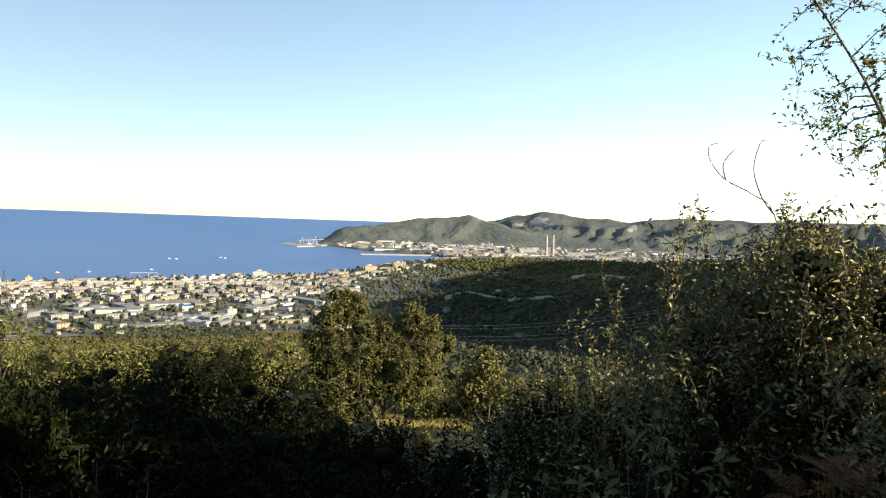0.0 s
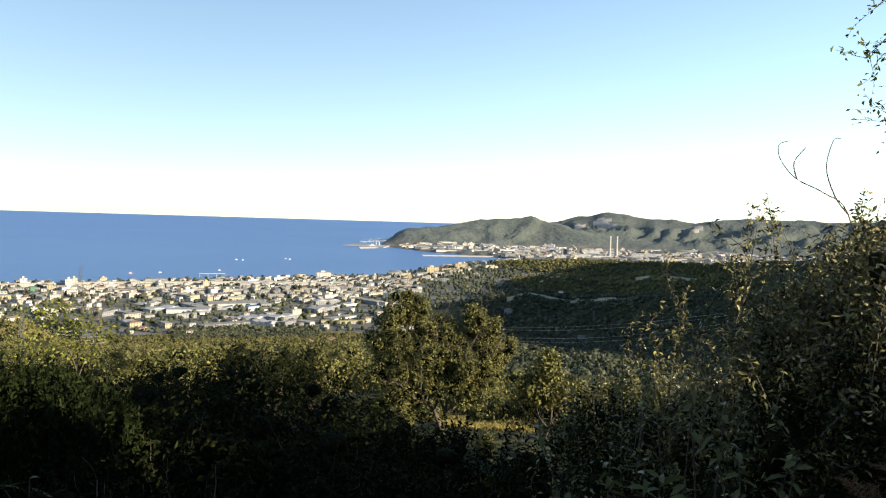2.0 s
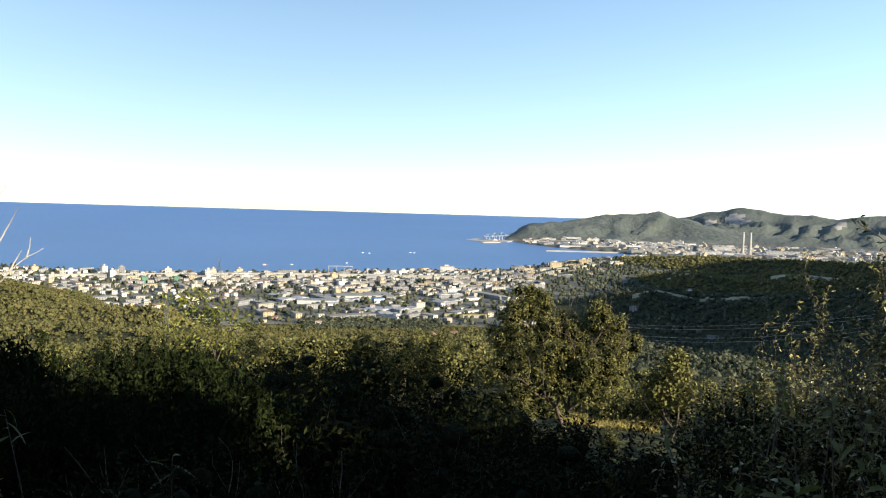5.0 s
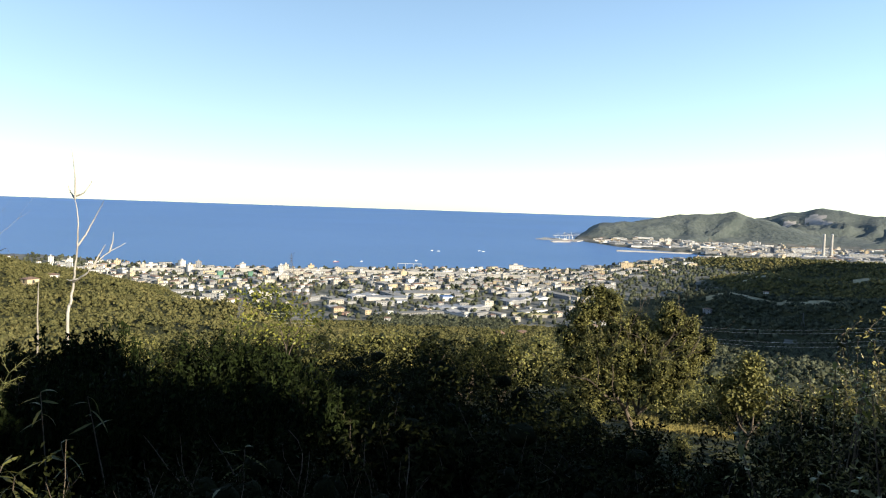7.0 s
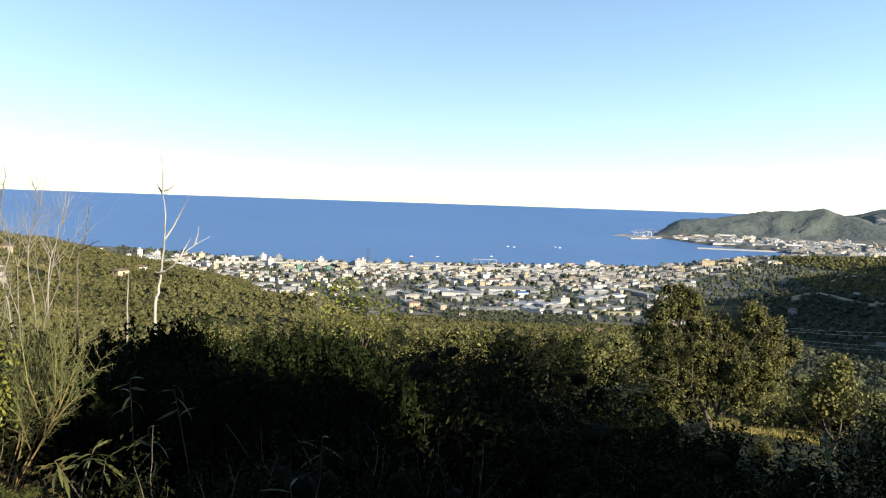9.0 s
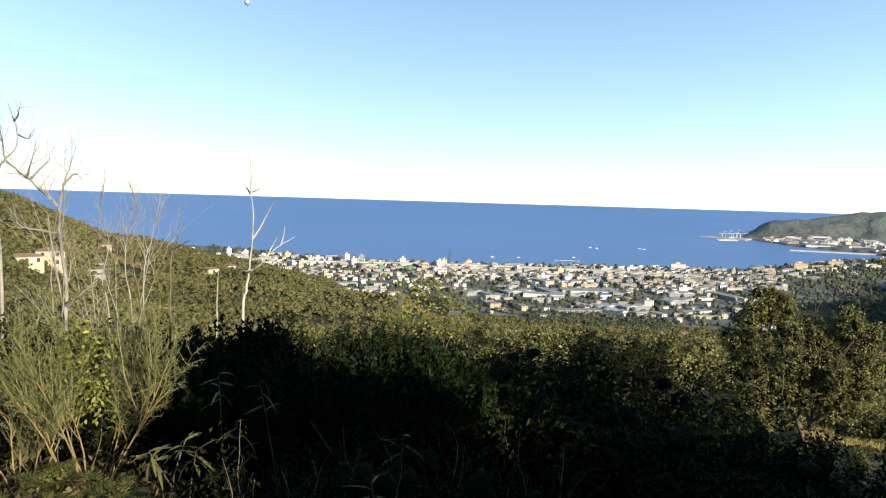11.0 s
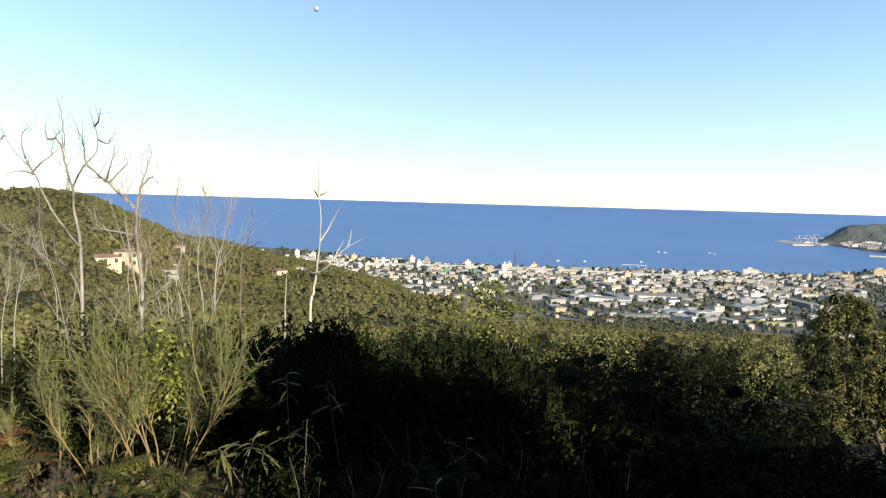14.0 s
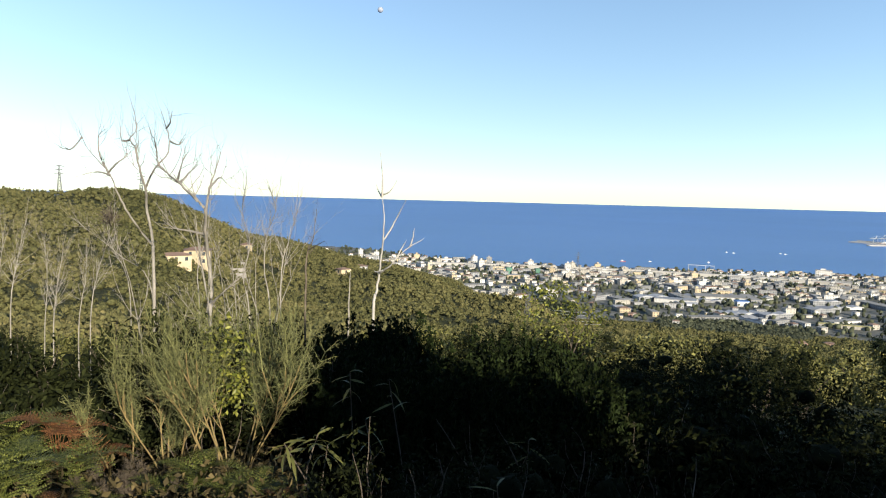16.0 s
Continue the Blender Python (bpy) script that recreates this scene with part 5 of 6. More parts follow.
# broad-leaved sprouts: chestnut with long toothed leaves
def blade(length, width, segs=6, droop=0.35):
    """A long leaf, folded along its rib, bending down; toothed edge."""
    v, f = [], []
    for k in range(segs + 1):
        t = k / segs
        w = width * 0.5 * math.sin(math.pi * min(1, t * 0.92 + 0.06)) ** 0.8 * (1 + 0.12 * (-1) ** k)
        z = -droop * length * t * t
        v += [(-w, t * length, z + w * 0.35), (0, t * length, z), (w, t * length, z + w * 0.35)]
        if k:
            b = 3 * (k - 1)
            f += [(b, b + 1, b + 4, b + 3), (b + 1, b + 2, b + 5, b + 4)]
    return v, f


def sprout(p, heads, leaf, g, mat, name="chestnut_sprout", label="chestnut sprout with long toothed green leaves", turn=(5, 9)):
    """A stem with leaf whorls at each head (points relative to p)."""
    top = tagged(new(name), label, "sprout", "leafy sprouts")
    stems = []
    for hd in heads:
        mid = Vector((hd[0] * 0.4, hd[1] * 0.4, hd[2] * 0.6))
        stems.append([(Vector((0, 0, -0.1)), 0.008), (mid, 0.006), (Vector(hd), 0.003)])
        n = int(g.integers(*turn))
        for k in range(n):
            v, f = blade(leaf[0] * g.uniform(0.65, 1.2), leaf[1] * g.uniform(0.8, 1.2), droop=g.uniform(0.1, 0.7))
            at = mid.lerp(Vector(hd), 1 - 0.4 * (k / n))
            m = Matrix.Translation(at) @ Euler((g.uniform(-0.5, 0.5), g.normal() * 0.4, k * 2.4 + g.normal() * 0.4)).to_matrix().to_4x4()
            child("leaf", smooth(mesh_of("leaf", np.array([tuple(m @ Vector(q)) for q in v]), np.array(f), [mat])), top)
    v, f = tube(stems, 5)
    child("stem", smooth(mesh_of("stem", v, f, [M_BARK])), top)
    top.matrix_world = Matrix.Translation(p)


g = np.random.default_rng(101)
for az, el, r, n in ((46.1, -18.2, 5.2, 2), (47.4, -18.0, 5.4, 1), (41.2, -18.0, 5.2, 1), (32.4, -20.6, 4.8, 1), (39.4, -13.7, 6.6, 1), (43.6, -13.6, 6.6, 1), (31.9, -17.2, 6.0, 1)):
    p = on_land(az, r)
    head = sight(az, el, r)
    sprout(p, [(g.normal() * 0.14, g.normal() * 0.1, head.z - p.z - 0.03 + g.normal() * 0.03) for _ in range(n)], (0.17, 0.021), g, M_CHESTNUT, turn=(5, 9))
for az, el, r, n in ((-14.3, -13.2, 4.6, 2), (-17.4, -15.2, 4.4, 3), (-10.3, -17.0, 4.2, 2), (-14.6, -18.0, 4.0, 2), (-7.5, -16.0, 4.6, 2), (-12.4, -12.6, 5.2, 2), (-6.4, -19.0, 4.2, 2), (-18.5, -16.0, 4.2, 1), (-8.8, -9.6, 7.0, 2), (-9.3, -11.3, 6.8, 3), (-5.0, -10.5, 12.0, 3)):
    p = on_land(az, r)
    head = sight(az, el, r)
    sprout(p, [(g.normal() * 0.14, g.normal() * 0.1, head.z - p.z + g.normal() * 0.04) for _ in range(n)], (0.09, 0.032), g, M_BRIGHT if el > -12 else M_CHESTNUT, "broadleaf_sprout", "broad-leaved sprout with lit yellow-green leaves", (6, 11))


# ferns
def fern(p, size, fronds, g, mat, label, steep=(1.1, 1.7), stalk=0.0, wide=0.85):
    top = tagged(new("fern"), label, "fern", "ferns")
    for k in range(fronds):
        a = 6.28 * k / fronds + g.normal() * 0.3
        rise, L = g.uniform(*steep), size * g.uniform(0.75, 1.15)
        verts, faces = [], []
        axis = []
        for i in range(19):
            t = i / 18
            axis.append(Vector((math.cos(a) * L * max(0, t - 0.1) * wide, math.sin(a) * L * max(0, t - 0.1) * wide, stalk * min(1, 4 * t) + L * (rise * t - 0.75 * t * t))))
        side = Vector((-math.sin(a), math.cos(a), 0))
        for i in range(2, 18):
            t = i / 18
            d = (axis[i + 1] - axis[i - 1]).normalized()
            up = side.cross(d).normalized()
            pl = L * 0.36 * (1 - t) ** 0.8 * min(1, 0.5 + t * 2)
            for s in (-1, 1):
                q = (side * s + d * 0.35 - up * 0.12).normalized()
                w = up.cross(q).normalized()
                n = max(3, int(pl / (0.018 * size / 0.6)))
                for j in range(n):
                    u = (j + 0.5) / n
                    c = axis[i] + q * pl * u
                    lw, ll = pl / n * 0.46, L * 0.034 * (1 - u * 0.8)
                    for e in (-1, 1):
                        b = len(verts)
                        tipp = c + w * ll * e + q * lw * 0.6 - up * ll * 0.2
                        verts += [c - q * lw, c + q * lw, tipp]
                        faces.append((b, b + 1, b + 2))
        tagged(child("frond", mesh_of("frond", np.array([tuple(v) for v in verts]), np.array(faces), [mat]), top), kind="stuff")
        v, f = tube([[(q, 0.0028 * (1 - 0.8 * i / 18)) for i, q in enumerate(axis)]], 3)
        child("rachis", mesh_of("rachis", v, f, [mat]), top)
    top.matrix_world = Matrix.Translation(p)


g = np.random.default_rng(111)
green, rust = "green bracken fern with arching fronds", "withered rust-brown bracken fern"
for az, r, size, mat, stalk in ((63.2, 6.6, 0.46, M_RUST, 0.42), (62.2, 6.5, 0.40, M_RUST, 0.40), (62.2, 5.8, 0.46, M_FERN, 0.22), (64.6, 5.6, 0.50, M_FERN, 0.25), (66.4, 5.4, 0.55, M_FERN, 0.30), (65.3, 6.6, 0.50, M_FERN, 0.40), (61.4, 5.3, 0.36, M_FERN, 0.0),
                                (54.5, 5.6, 0.42, M_FERN, 0.12), (52.2, 5.3, 0.42, M_FERN, 0.06), (50.6, 5.3, 0.36, M_FERN, 0.06), (56.4, 5.5, 0.34, M_FERN, 0.06), (66.6, 6.6, 0.55, M_FERN, 0.25), (65.4, 4.8, 0.42, M_FERN, 0.0), (63.4, 5.0, 0.36, M_RUST, 0.0), (48.4, 5.3, 0.26, M_RUST, 0.0),
                                (43.4, 4.6, 0.28, M_RUST, 0.0), (42.0, 4.5, 0.26, M_RUST, 0.05), (60.4, 6.8, 0.4, M_RUST, 0.2), (-2, 8.0, 0.6, M_FERN, 0.1), (2.5, 8.2, 0.6, M_FERN, 0.1), (6.5, 8.0, 0.6, M_FERN, 0.1), (0.5, 6.4, 0.5, M_FERN, 0.1), (4.5, 6.2, 0.5, M_FERN, 0.1), (8.5, 6.6, 0.5, M_FERN, 0.1)):
    p = on_land(az, r)
    fern(p, size, int(g.integers(6, 9)), g, mat, green if mat is M_FERN else rust, (0.75, 1.15), stalk, 0.95)
for az, el, r in ((-25.8, -15.4, 4.2), (-27.4, -16.6, 4.0), (-24.4, -17.6, 3.9)):
    p = sight(az, el, r)
    p.z = float(terrain(p.x, p.y))
    fern(p, 0.27, 6, g, M_RUST, rust, (0.9, 1.4), EYE + r * math.tan(radians(el)) - p.z - 0.10)


# ---- landmarks ----
def solid(name, mat, boxes, parent, label=""):
    bm = bmesh.new()
    for b in boxes:
        box(bm, *b)
    return part(name, bm, mat, parent, label)


def ship(az, el, length, label, hull_mat, up_mat, turn=0.3):
    r = EYE / math.tan(radians(-el))
    top = tagged(new("ship"), label, "ship", "ships and boats")
    bm = bmesh.new()
    L, B, H = length, length * 0.16, length * 0.08
    ring = [(-L / 2, -B / 2), (L * 0.3, -B / 2), (L / 2, 0), (L * 0.3, B / 2), (-L / 2, B / 2)]
    lo = [bm.verts.new((x * 0.92, y * 0.8, -0.5)) for x, y in ring]
    hi = [bm.verts.new((x, y, H)) for x, y in ring]
    bm.faces.new(lo[::-1])
    bm.faces.new(hi)
    for k in range(5):
        bm.faces.new((lo[k - 1], lo[k], hi[k], hi[k - 1]))
    part("hull", bm, hull_mat, top)
    solid("superstructure", up_mat, [(-L * 0.35, -B * 0.38, H, L * 0.12, B * 0.38, H * 1.9), (-L * 0.22, -B * 0.3, H * 1.9, L * 0.02, B * 0.3, H * 2.6)], top)
    solid("funnel", up_mat, [(-L * 0.2, -B * 0.1, H * 2.6, -L * 0.14, B * 0.1, H * 3.4)], top)
    p = direction(az) * r
    top.matrix_world = Matrix.Translation((p.x, p.y, 0)) @ Matrix.Rotation(radians(az) + turn, 4, "Z")


M_PAINT = painted("white_ship_paint", (0.62, 0.62, 0.60), 0.4)
M_RED = painted("red_hull_paint", (0.35, 0.08, 0.05), 0.5)
M_BLUE = painted("blue_sheet", (0.06, 0.16, 0.42), 0.5)
M_GREEN = painted("green_scaffold_net", (0.07, 0.17, 0.12), 0.8)
M_YELLOW = painted("dry_field", (0.34, 0.31, 0.14), 0.9)
ship(25.2, -5.62, 12, "small white motor vessel off the beach", M_RED, M_PAINT, 0.2)
for az, el in ((18.5, -4.66), (18.05, -4.69), (15.2, -4.57), (14.9, -4.6), (19.6, -5.4), (23.4, -5.55)):
    ship(az, el, 7, "tiny white boat on the calm sea", M_PAINT, M_PAINT, 0.5)
ship(6.35, -3.72, 46, "white ferry moored at the quay", M_PAINT, M_PAINT, 0.0)
ship(4.7, -3.76, 40, "white and orange cargo ship at the quay", M_RED, M_PAINT, 0.0)
ship(9.2, -3.62, 34, "cargo ship alongside the mole", M_RED, M_PAINT, -0.2)

# breakwaters
def mole(az0, el0, az1, el1, wide, high, label):
    a = direction(az0) * (EYE / math.tan(radians(-el0)))
    b = direction(az1) * (EYE / math.tan(radians(-el1)))
    d = (b - a)
    bm = bmesh.new()
    L = math.hypot(d.x, d.y)
    box(bm, 0, -wide / 2, -3, L, wide / 2, high)
    box(bm, 0, wide * 0.3, high, L, wide * 0.5, high + 1.0)
    top = tagged(new("breakwater"), label, "breakwater", "harbour walls")
    part("wall", bm, M_CONCRETE, top)
    top.matrix_world = Matrix.Translation((a.x, a.y, 0)) @ Matrix.Rotation(math.atan2(d.y, d.x), 4, "Z")


mole(5.75, -4.17, 0.3, -4.10, 10, 1.8, "long straight concrete breakwater in the bay")
mole(11.0, -3.55, 8.2, -3.62, 70, 2.2, "broad concrete port platform off the cape")
mole(10.2, -3.75, 9.0, -3.70, 14, 2.0, "short concrete pier below the port platform")


def crane(az, el, h, turn):
    r = EYE / math.tan(radians(-el))
    top = tagged(new("harbour_crane"), "grey steel harbour crane on the mole", "crane", "harbour cranes")
    legs = [[(Vector((x, y, 0)), 0.7), (Vector((x * 0.7, y * 0.7, h * 0.55)), 0.7)] for x in (-6, 6) for y in (-5, 5)]
    for leg in legs:
        v, f = tube([leg], 4)
        child("leg", mesh_of("leg", v, f, [M_STEEL]), top)
    v, f = tube([[(Vector((-14, 0, h * 0.55)), 0.9), (Vector((26, 0, h * 0.62)), 0.7)]], 4)
    child("boom", mesh_of("boom", v, f, [M_STEEL]), top)
    v, f = tube([[(Vector((0, 0, h * 0.5)), 0.9), (Vector((1, 0, h)), 0.6)], [(Vector((1, 0, h)), 0.3), (Vector((26, 0, h * 0.62)), 0.3)], [(Vector((1, 0, h)), 0.3), (Vector((-14, 0, h * 0.55)), 0.3)]], 4)
    child("mast", mesh_of("mast", v, f, [M_STEEL]), top)
    p = direction(az) * r
    top.matrix_world = Matrix.Translation((p.x, p.y, 2.2)) @ Matrix.Rotation(turn, 4, "Z")


crane(8.9, -3.6, 26, 0.4)
crane(9.35, -3.58, 22, 1.0)
crane(9.8, -3.58, 20, 0.2)


def block(name, label, category, az, r, w, d, h, wall, roof, turn=0.0, z0=None, storeys=None):
    """A single building of given size, with recessed rows of windows."""
    ob = building(name, w, d, storeys or max(1, round(h / 3)), wall, roof, g)
    p = on_land(az, r)
    if z0 is not None:
        p.z = z0
    ob.matrix_world = Matrix.Translation(p) @ Matrix.Rotation(radians(az) + turn, 4, "Z")
    return tagged(ob, label, category)


g = np.random.default_rng(131)
block("apartment_block", "large orange plastered apartment block by the bay", "building", 5.05, 1640, 24, 12, 14, M_WALLS[2], "flat", 0.3)
block("apartment_block", "large orange plastered apartment block by the bay", "building", 3.1, 1760, 24, 12, 12, M_WALLS[2], "flat", 0.3)
block("apartment_block", "wide white hotel block beside the beach", "building", 12.6, 1535, 26, 11, 12, M_WALLS[1], "flat", 0.1)
block("apartment_block", "pale square factory office block on its own", "building", 14.5, 1010, 12, 10, 12, M_WALLS[0], "flat", 0.5)
block("power_station_hall", "large white power station boiler house", "building", 0.75, 2420, 24, 16, 16, M_WALLS[1], "flat", 0.2)
block("power_station_hall", "grey power station hall below the chimneys", "building", -4.1, 2330, 16, 12, 17, M_WALLS[4], "flat", 0.1)
block("power_station_hall", "long white power station hall", "building", -9.5, 2330, 70, 20, 12, M_WALLS[1], "shed", 0.1)
block("power_station_hall", "long white power station hall", "building", -5.9, 2400, 50, 20, 15, M_WALLS[1], "shed", 0.1)
for az, el, w, d, st, wall, txt in ((21.5, -9.75, 7, 6, 2, 1, "small white farmhouse among the trees"), (25.0, -9.1, 13, 9, 2, 2, "ochre farmhouse with a tiled roof on the slope"), (24.6, -9.3, 8, 7, 1, 3, "small tiled barn beside the farmhouse"),
                                    (43.4, -6.75, 9, 6, 1, 1, "white house with an orange tiled roof on the ridge"), (44.6, -7.1, 6, 5, 1, 2, "orange-roofed house on the ridge"), (45.8, -5.4, 8, 6, 1, 1, "small white house on the hill shoulder"),
                                    (54.4, -6.45, 9, 6, 2, 2, "ochre villa on the wooded hillside"), (55.9, -6.35, 10, 5, 1, 2, "low ochre outbuilding beside the villa"), (51.2, -5.5, 5, 5, 1, 2, "small cream house above the villa"),
                                    (12.0, -10.2, 8, 6, 1, 3, "tiled roof house half hidden by trees"), (13.5, -10.3, 7, 6, 1, 3, "tiled roof house half hidden by trees"), (-4.0, -6.45, 8, 6, 1, 1, "small white house on the shaded ridge"),
                                    (-0.4, -8.0, 9, 6, 2, 4, "grey house in the shaded valley"), (-11.7, -5.2, 9, 7, 1, 1, "small white house on the far ridge"), (38.4, -6.9, 14, 7, 1, 1, "long low white building behind the ridge")):
    ob = building("house", w, d, st, M_WALLS[wall], "hip", g)
    ob.matrix_world = Matrix.Translation(place(az, el)) @ Matrix.Rotation(radians(az) + g.normal() * 0.3, 4, "Z")
    tagged(ob, txt, "house")
for k, (az, dr) in enumerate(((52.6, 0), (52.0, 8), (51.6, 16))):
    p = place(52.3, -7.2 + 0.35 * k)
    top = tagged(new("terrace_wall"), "pale stone terrace wall below the villa", "wall", "terraces")
    solid("wall", M_QUARRY, [(-6, -0.3, -3, 6, 0.3, 0.5)], top)
    top.matrix_world = Matrix.Translation(p) @ Matrix.Rotation(radians(az) + 0.1, 4, "Z")


def hall(az, r, w, d, h, roof, wall, label, turn):
    top = tagged(new("warehouse"), label, "warehouse", "town buildings")
    solid("wall", wall, [(-w / 2, -d / 2, -2, w / 2, d / 2, h)], top)
    solid("roof", roof, [(-w / 2 - 0.4, -d / 2 - 0.4, h, w / 2 + 0.4, d / 2 + 0.4, h + 0.6)], top)
    top.matrix_world = Matrix.Translation(on_land(az, r)) @ Matrix.Rotation(radians(az) + turn, 4, "Z")


hall(18.6, 1120, 70, 30, 5, M_FLAT, M_WALLS[1], "very large flat-roofed factory hall", 0.15)
hall(21.6, 1060, 50, 18, 5, M_METALROOF, M_WALLS[1], "large pale factory hall with a white front", -0.1)
hall(11.2, 960, 50, 7, 3.5, M_YELLOW, M_WALLS[0], "long low yellow-roofed shed at the town's edge", 0.05)
hall(17.4, 1075, 15, 12, 6, M_BLUE, M_WALLS[1], "small hall with a bright blue roof", 0.4)
hall(33.0, 1300, 9, 8, 10, M_GREEN, M_GREEN, "building wrapped in green scaffold netting", 0.2)
hall(31.0, 1310, 7, 7, 9, M_GREEN, M_GREEN, "building wrapped in green scaffold netting", 0.2)

# raised railway line across the town
bm = bmesh.new()
rail = [direction(a) * 1400 for a in np.arange(11, 40, 0.5)]
for p, q in zip(rail, rail[1:]):
    d = (q - p).normalized()
    n = Vector((-d.y, d.x, 0)) * 4.5
    lo, hi = [bm.verts.new((v.x, v.y, 1)) for v in (p - n, q - n, q + n, p + n)], [bm.verts.new((v.x, v.y, 9.6)) for v in (p - n, q - n, q + n, p + n)]
    bm.faces.new(hi)
    for k in range(4):
        bm.faces.new((lo[k - 1], lo[k], hi[k], hi[k - 1]))
bmesh.ops.recalc_face_normals(bm, faces=bm.faces)
me = bpy.data.meshes.new("railway_viaduct")
bm.to_mesh(me)
bm.free()
me.materials.append(M_CONCRETE)
tagged(new("railway_viaduct", me), "long raised concrete railway line across the town", "viaduct", kind="structure")

# the steel portal on the shore
top = tagged(new("gantry_frame"), "pale steel portal frame beside the beach", "gantry")
for x in (-21, -7, 7, 21):
    solid("post", M_STEEL, [(x - 0.3, -0.3, -1, x + 0.3, 0.3, 12)], top)
solid("beam", M_STEEL, [(-22, -0.5, 12, 22, 0.5, 12.8)], top)
top.matrix_world = Matrix.Translation(on_land(20.06, 1470)) @ Matrix.Rotation(radians(20), 4, "Z")


def lattice(name, label, p, h, turn, arms=3, thick=0.32):
    """A pylon of four tapering legs with crossed bracing and arms."""
    top = tagged(new(name), label, "pylon", "pylons")
    w = h * 0.09
    legs = []
    for sx in (-1, 1):
        for sy in (-1, 1):
            v, f = tube([[(Vector((sx * w, sy * w, -1)), thick), (Vector((sx * w * 0.3, sy * w * 0.3, h * 0.7)), thick * 0.8), (Vector((sx * 0.1, sy * 0.1, h)), thick * 0.6)]], 4)
            child("leg", mesh_of("leg", v, f, [M_PYLON]), top)
    for k in range(7):
        z0, z1 = h * 0.7 * k / 7, h * 0.7 * (k + 1) / 7
        a, b = w * (1 - z0 / h), w * (1 - z1 / h)
        for s in (-1, 1):
            v, f = tube([[(Vector((-a, s * a, z0)), thick * 0.5), (Vector((b, s * b, z1)), thick * 0.5)], [(Vector((a, s * a, z0)), thick * 0.5), (Vector((-b, s * b, z1)), thick * 0.5)]], 3)
            child("brace", mesh_of("brace", v, f, [M_PYLON]), top)
    for k in range(arms):
        z = h * (0.68 + 0.13 * k)
        v, f = tube([[(Vector((-h * 0.17, 0, z)), thick * 0.5), (Vector((0, 0, z + 0.6)), thick), (Vector((h * 0.17, 0, z)), thick * 0.5)]], 4)
        child("arm", mesh_of("arm", v, f, [M_PYLON]), top)
    top.matrix_world = Matrix.Translation(p) @ Matrix.Rotation(turn, 4, "Z")
    return top


for az, r, el in ((62.8, 405, -0.02), (57.95, 458, -0.36)):
    p = on_land(az, r)
    lattice("power_pylon", "grey lattice power pylon on the hill crest", p, EYE + r * math.tan(radians(el)) - p.z, radians(az), 3)
p = on_land(28.25, 1430)
lattice("radio_mast", "thin steel lattice mast beside the shore", p, EYE + 1430 * math.tan(radians(-5.05)) - p.z, 0.3, 2, 0.22)
p = place(-6.3, -8.4)
lattice("power_pylon", "grey lattice power pylon in the shaded valley", p, 16, 0.6, 3, 0.14)
p = place(31.6, -9.7)
lattice("power_pylon", "grey lattice power pylon below the ridge", p, 14, 0.2, 3, 0.12)


def cable(az0, el0, r0, az1, el1, r1, sag, thick):
    a, b = sight(az0, el0, r0), sight(az1, el1, r1)
    path = []
    for k in range(25):
        t = k / 24
        p = a.lerp(b, t)
        p.z -= sag * 4 * t * (1 - t)
        path.append((p, thick))
    v, f = tube([path], 4)
    tagged(new("power_line", mesh_of("power_line", v, f, [M_STEEL])), "thin power line strung across the valley", "cable", "power lines")


for k in (0, 0.6, 2.1, 2.8):
    cable(2.5, -8.9 - 0.28 * k, 620, -17, -6.6 - 0.3 * k, 560, 6 + k, 0.065)
for k in range(5):
    cable(35.5, -8.1 - 0.22 * k, 690, 26.5, -9.2 - 0.2 * k, 760, 5, 0.08)

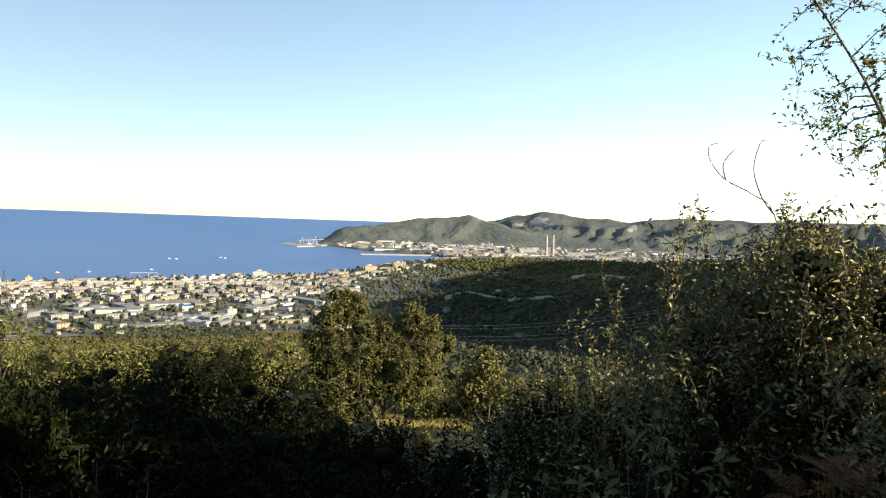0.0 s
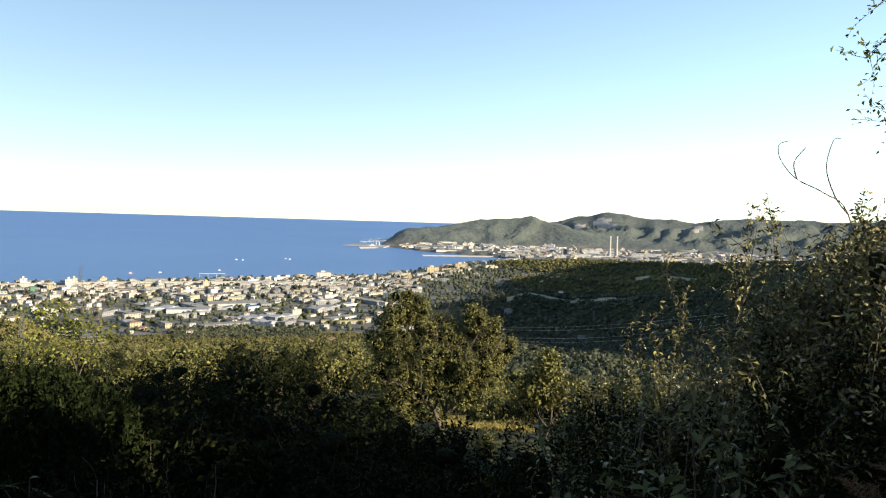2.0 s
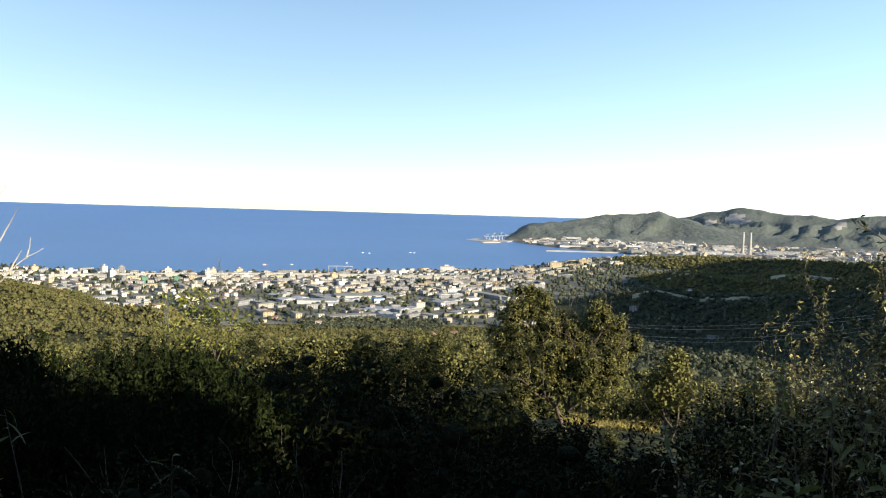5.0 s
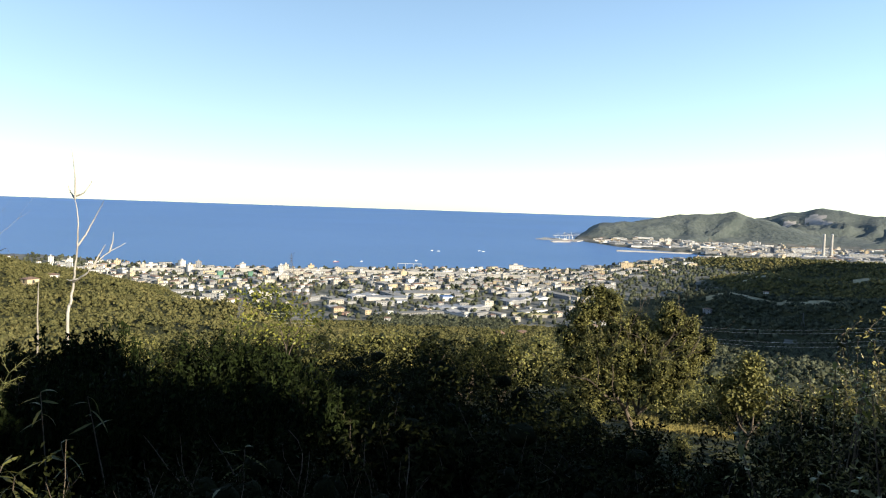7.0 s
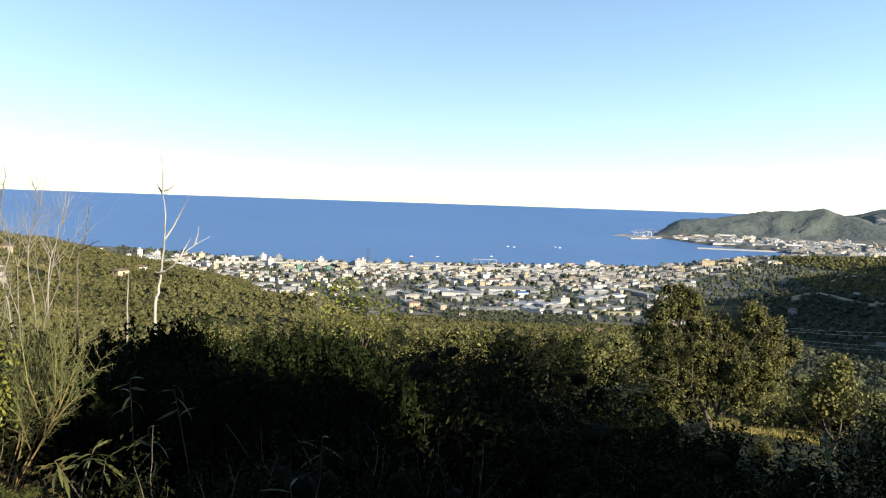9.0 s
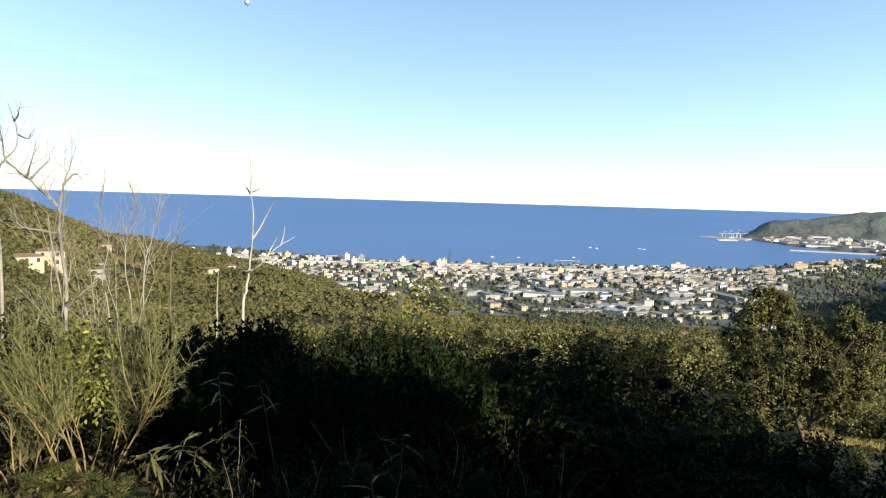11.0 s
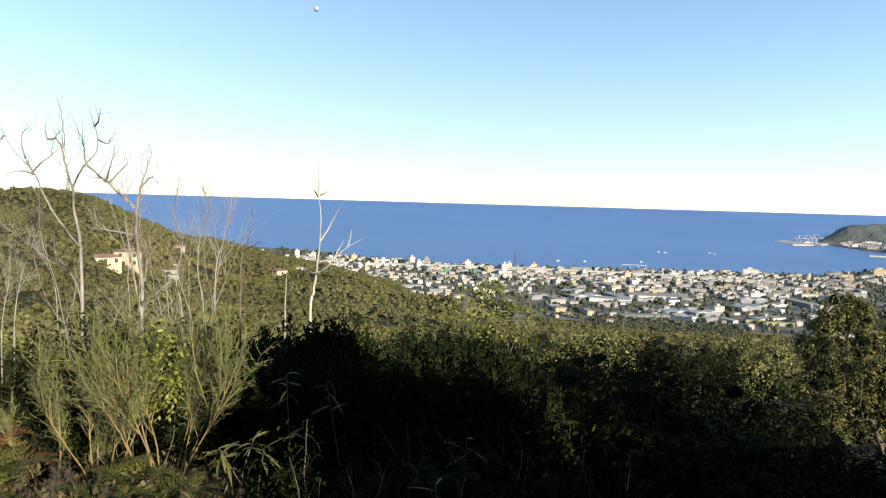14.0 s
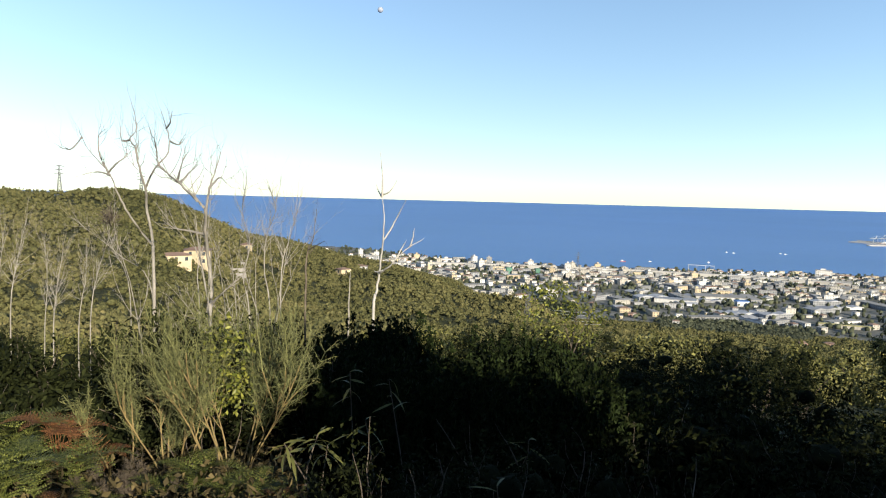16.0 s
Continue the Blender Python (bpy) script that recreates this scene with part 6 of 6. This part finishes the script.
# the moon in the evening sky
bm = bmesh.new()
bmesh.ops.create_icosphere(bm, subdivisions=4, radius=15.0)
me = smooth(bpy.data.meshes.new("moon"))
bm.to_mesh(me)
bm.free()
M_MOON = mottled("moon_rock", (0.16, 0.18, 0.22), (0.30, 0.32, 0.36), 0.05, 0.2, 1.0, 0.0)
me.materials.append(M_MOON)
ob = tagged(new("moon", me), "pale moon in the evening sky", "moon")
ob.matrix_world = Matrix.Translation(Vector((0, 0, EYE)) + direction(42.35, 10.92) * 4500)

# pale slab and dry grass in the clearing under the oak
top = tagged(new("stone_slab"), "pale flat stone slab lying in the clearing", "stone")
bm = bmesh.new()
bmesh.ops.create_icosphere(bm, subdivisions=2, radius=0.3)
for v in bm.verts:
    v.co = Vector((v.co.x * 0.9, v.co.y * 0.6, v.co.z * 0.45)) * (1 + 0.15 * noise.noise(v.co * 5))
part("slab", bm, painted("pale_stone", (0.34, 0.35, 0.38), 0.8), top)
top.matrix_world = Matrix.Translation(place(-0.65, -15.3) + Vector((0, 0, 0.12)))
g = np.random.default_rng(141)
n = 7000
a, r = g.uniform(-2.5, 4.2, n), g.uniform(29, 45, n)
x, y = -np.sin(np.radians(a)) * r, np.cos(np.radians(a)) * r
pts = np.stack([x, y, terrain(x, y) + 0.13], 1)
nor = g.normal(size=(n, 3)) * [1, 1, 0.15]
v, f = leaves(pts, nor, 0.34, 0.03, g, 0.05)
M_DRY = leafy("dry_grass", (0.09, 0.080, 0.028), (0.22, 0.185, 0.066), 0.8, 0.1, 0.1)
tagged(new("dry_grass", mesh_of("dry_grass", v, f, [M_DRY])), "dry yellow grass in the clearing below the oak", "grass", kind="stuff")
# leaf litter and low herbs beside the broom
n = 16000
a, r = g.uniform(44, 76, n), g.uniform(3.0, 14, n)
x, y = -np.sin(np.radians(a)) * r, np.cos(np.radians(a)) * r
pts = np.stack([x, y, terrain(x, y) + np.abs(g.normal(size=n)) * 0.10], 1)
v, f = leaves(pts, g.normal(size=(n, 3)) + [0, 0, 0.6], 0.07, 0.03, g, 0.2)
M_LITTER = leafy("brown_litter", (0.022, 0.019, 0.010), (0.07, 0.054, 0.024), 0.8, 0.05, 0.1)
tagged(new("leaf_litter", mesh_of("leaf_litter", v, f, [M_LITTER])), "brown leaf litter and low dead herbs", "litter", kind="stuff")
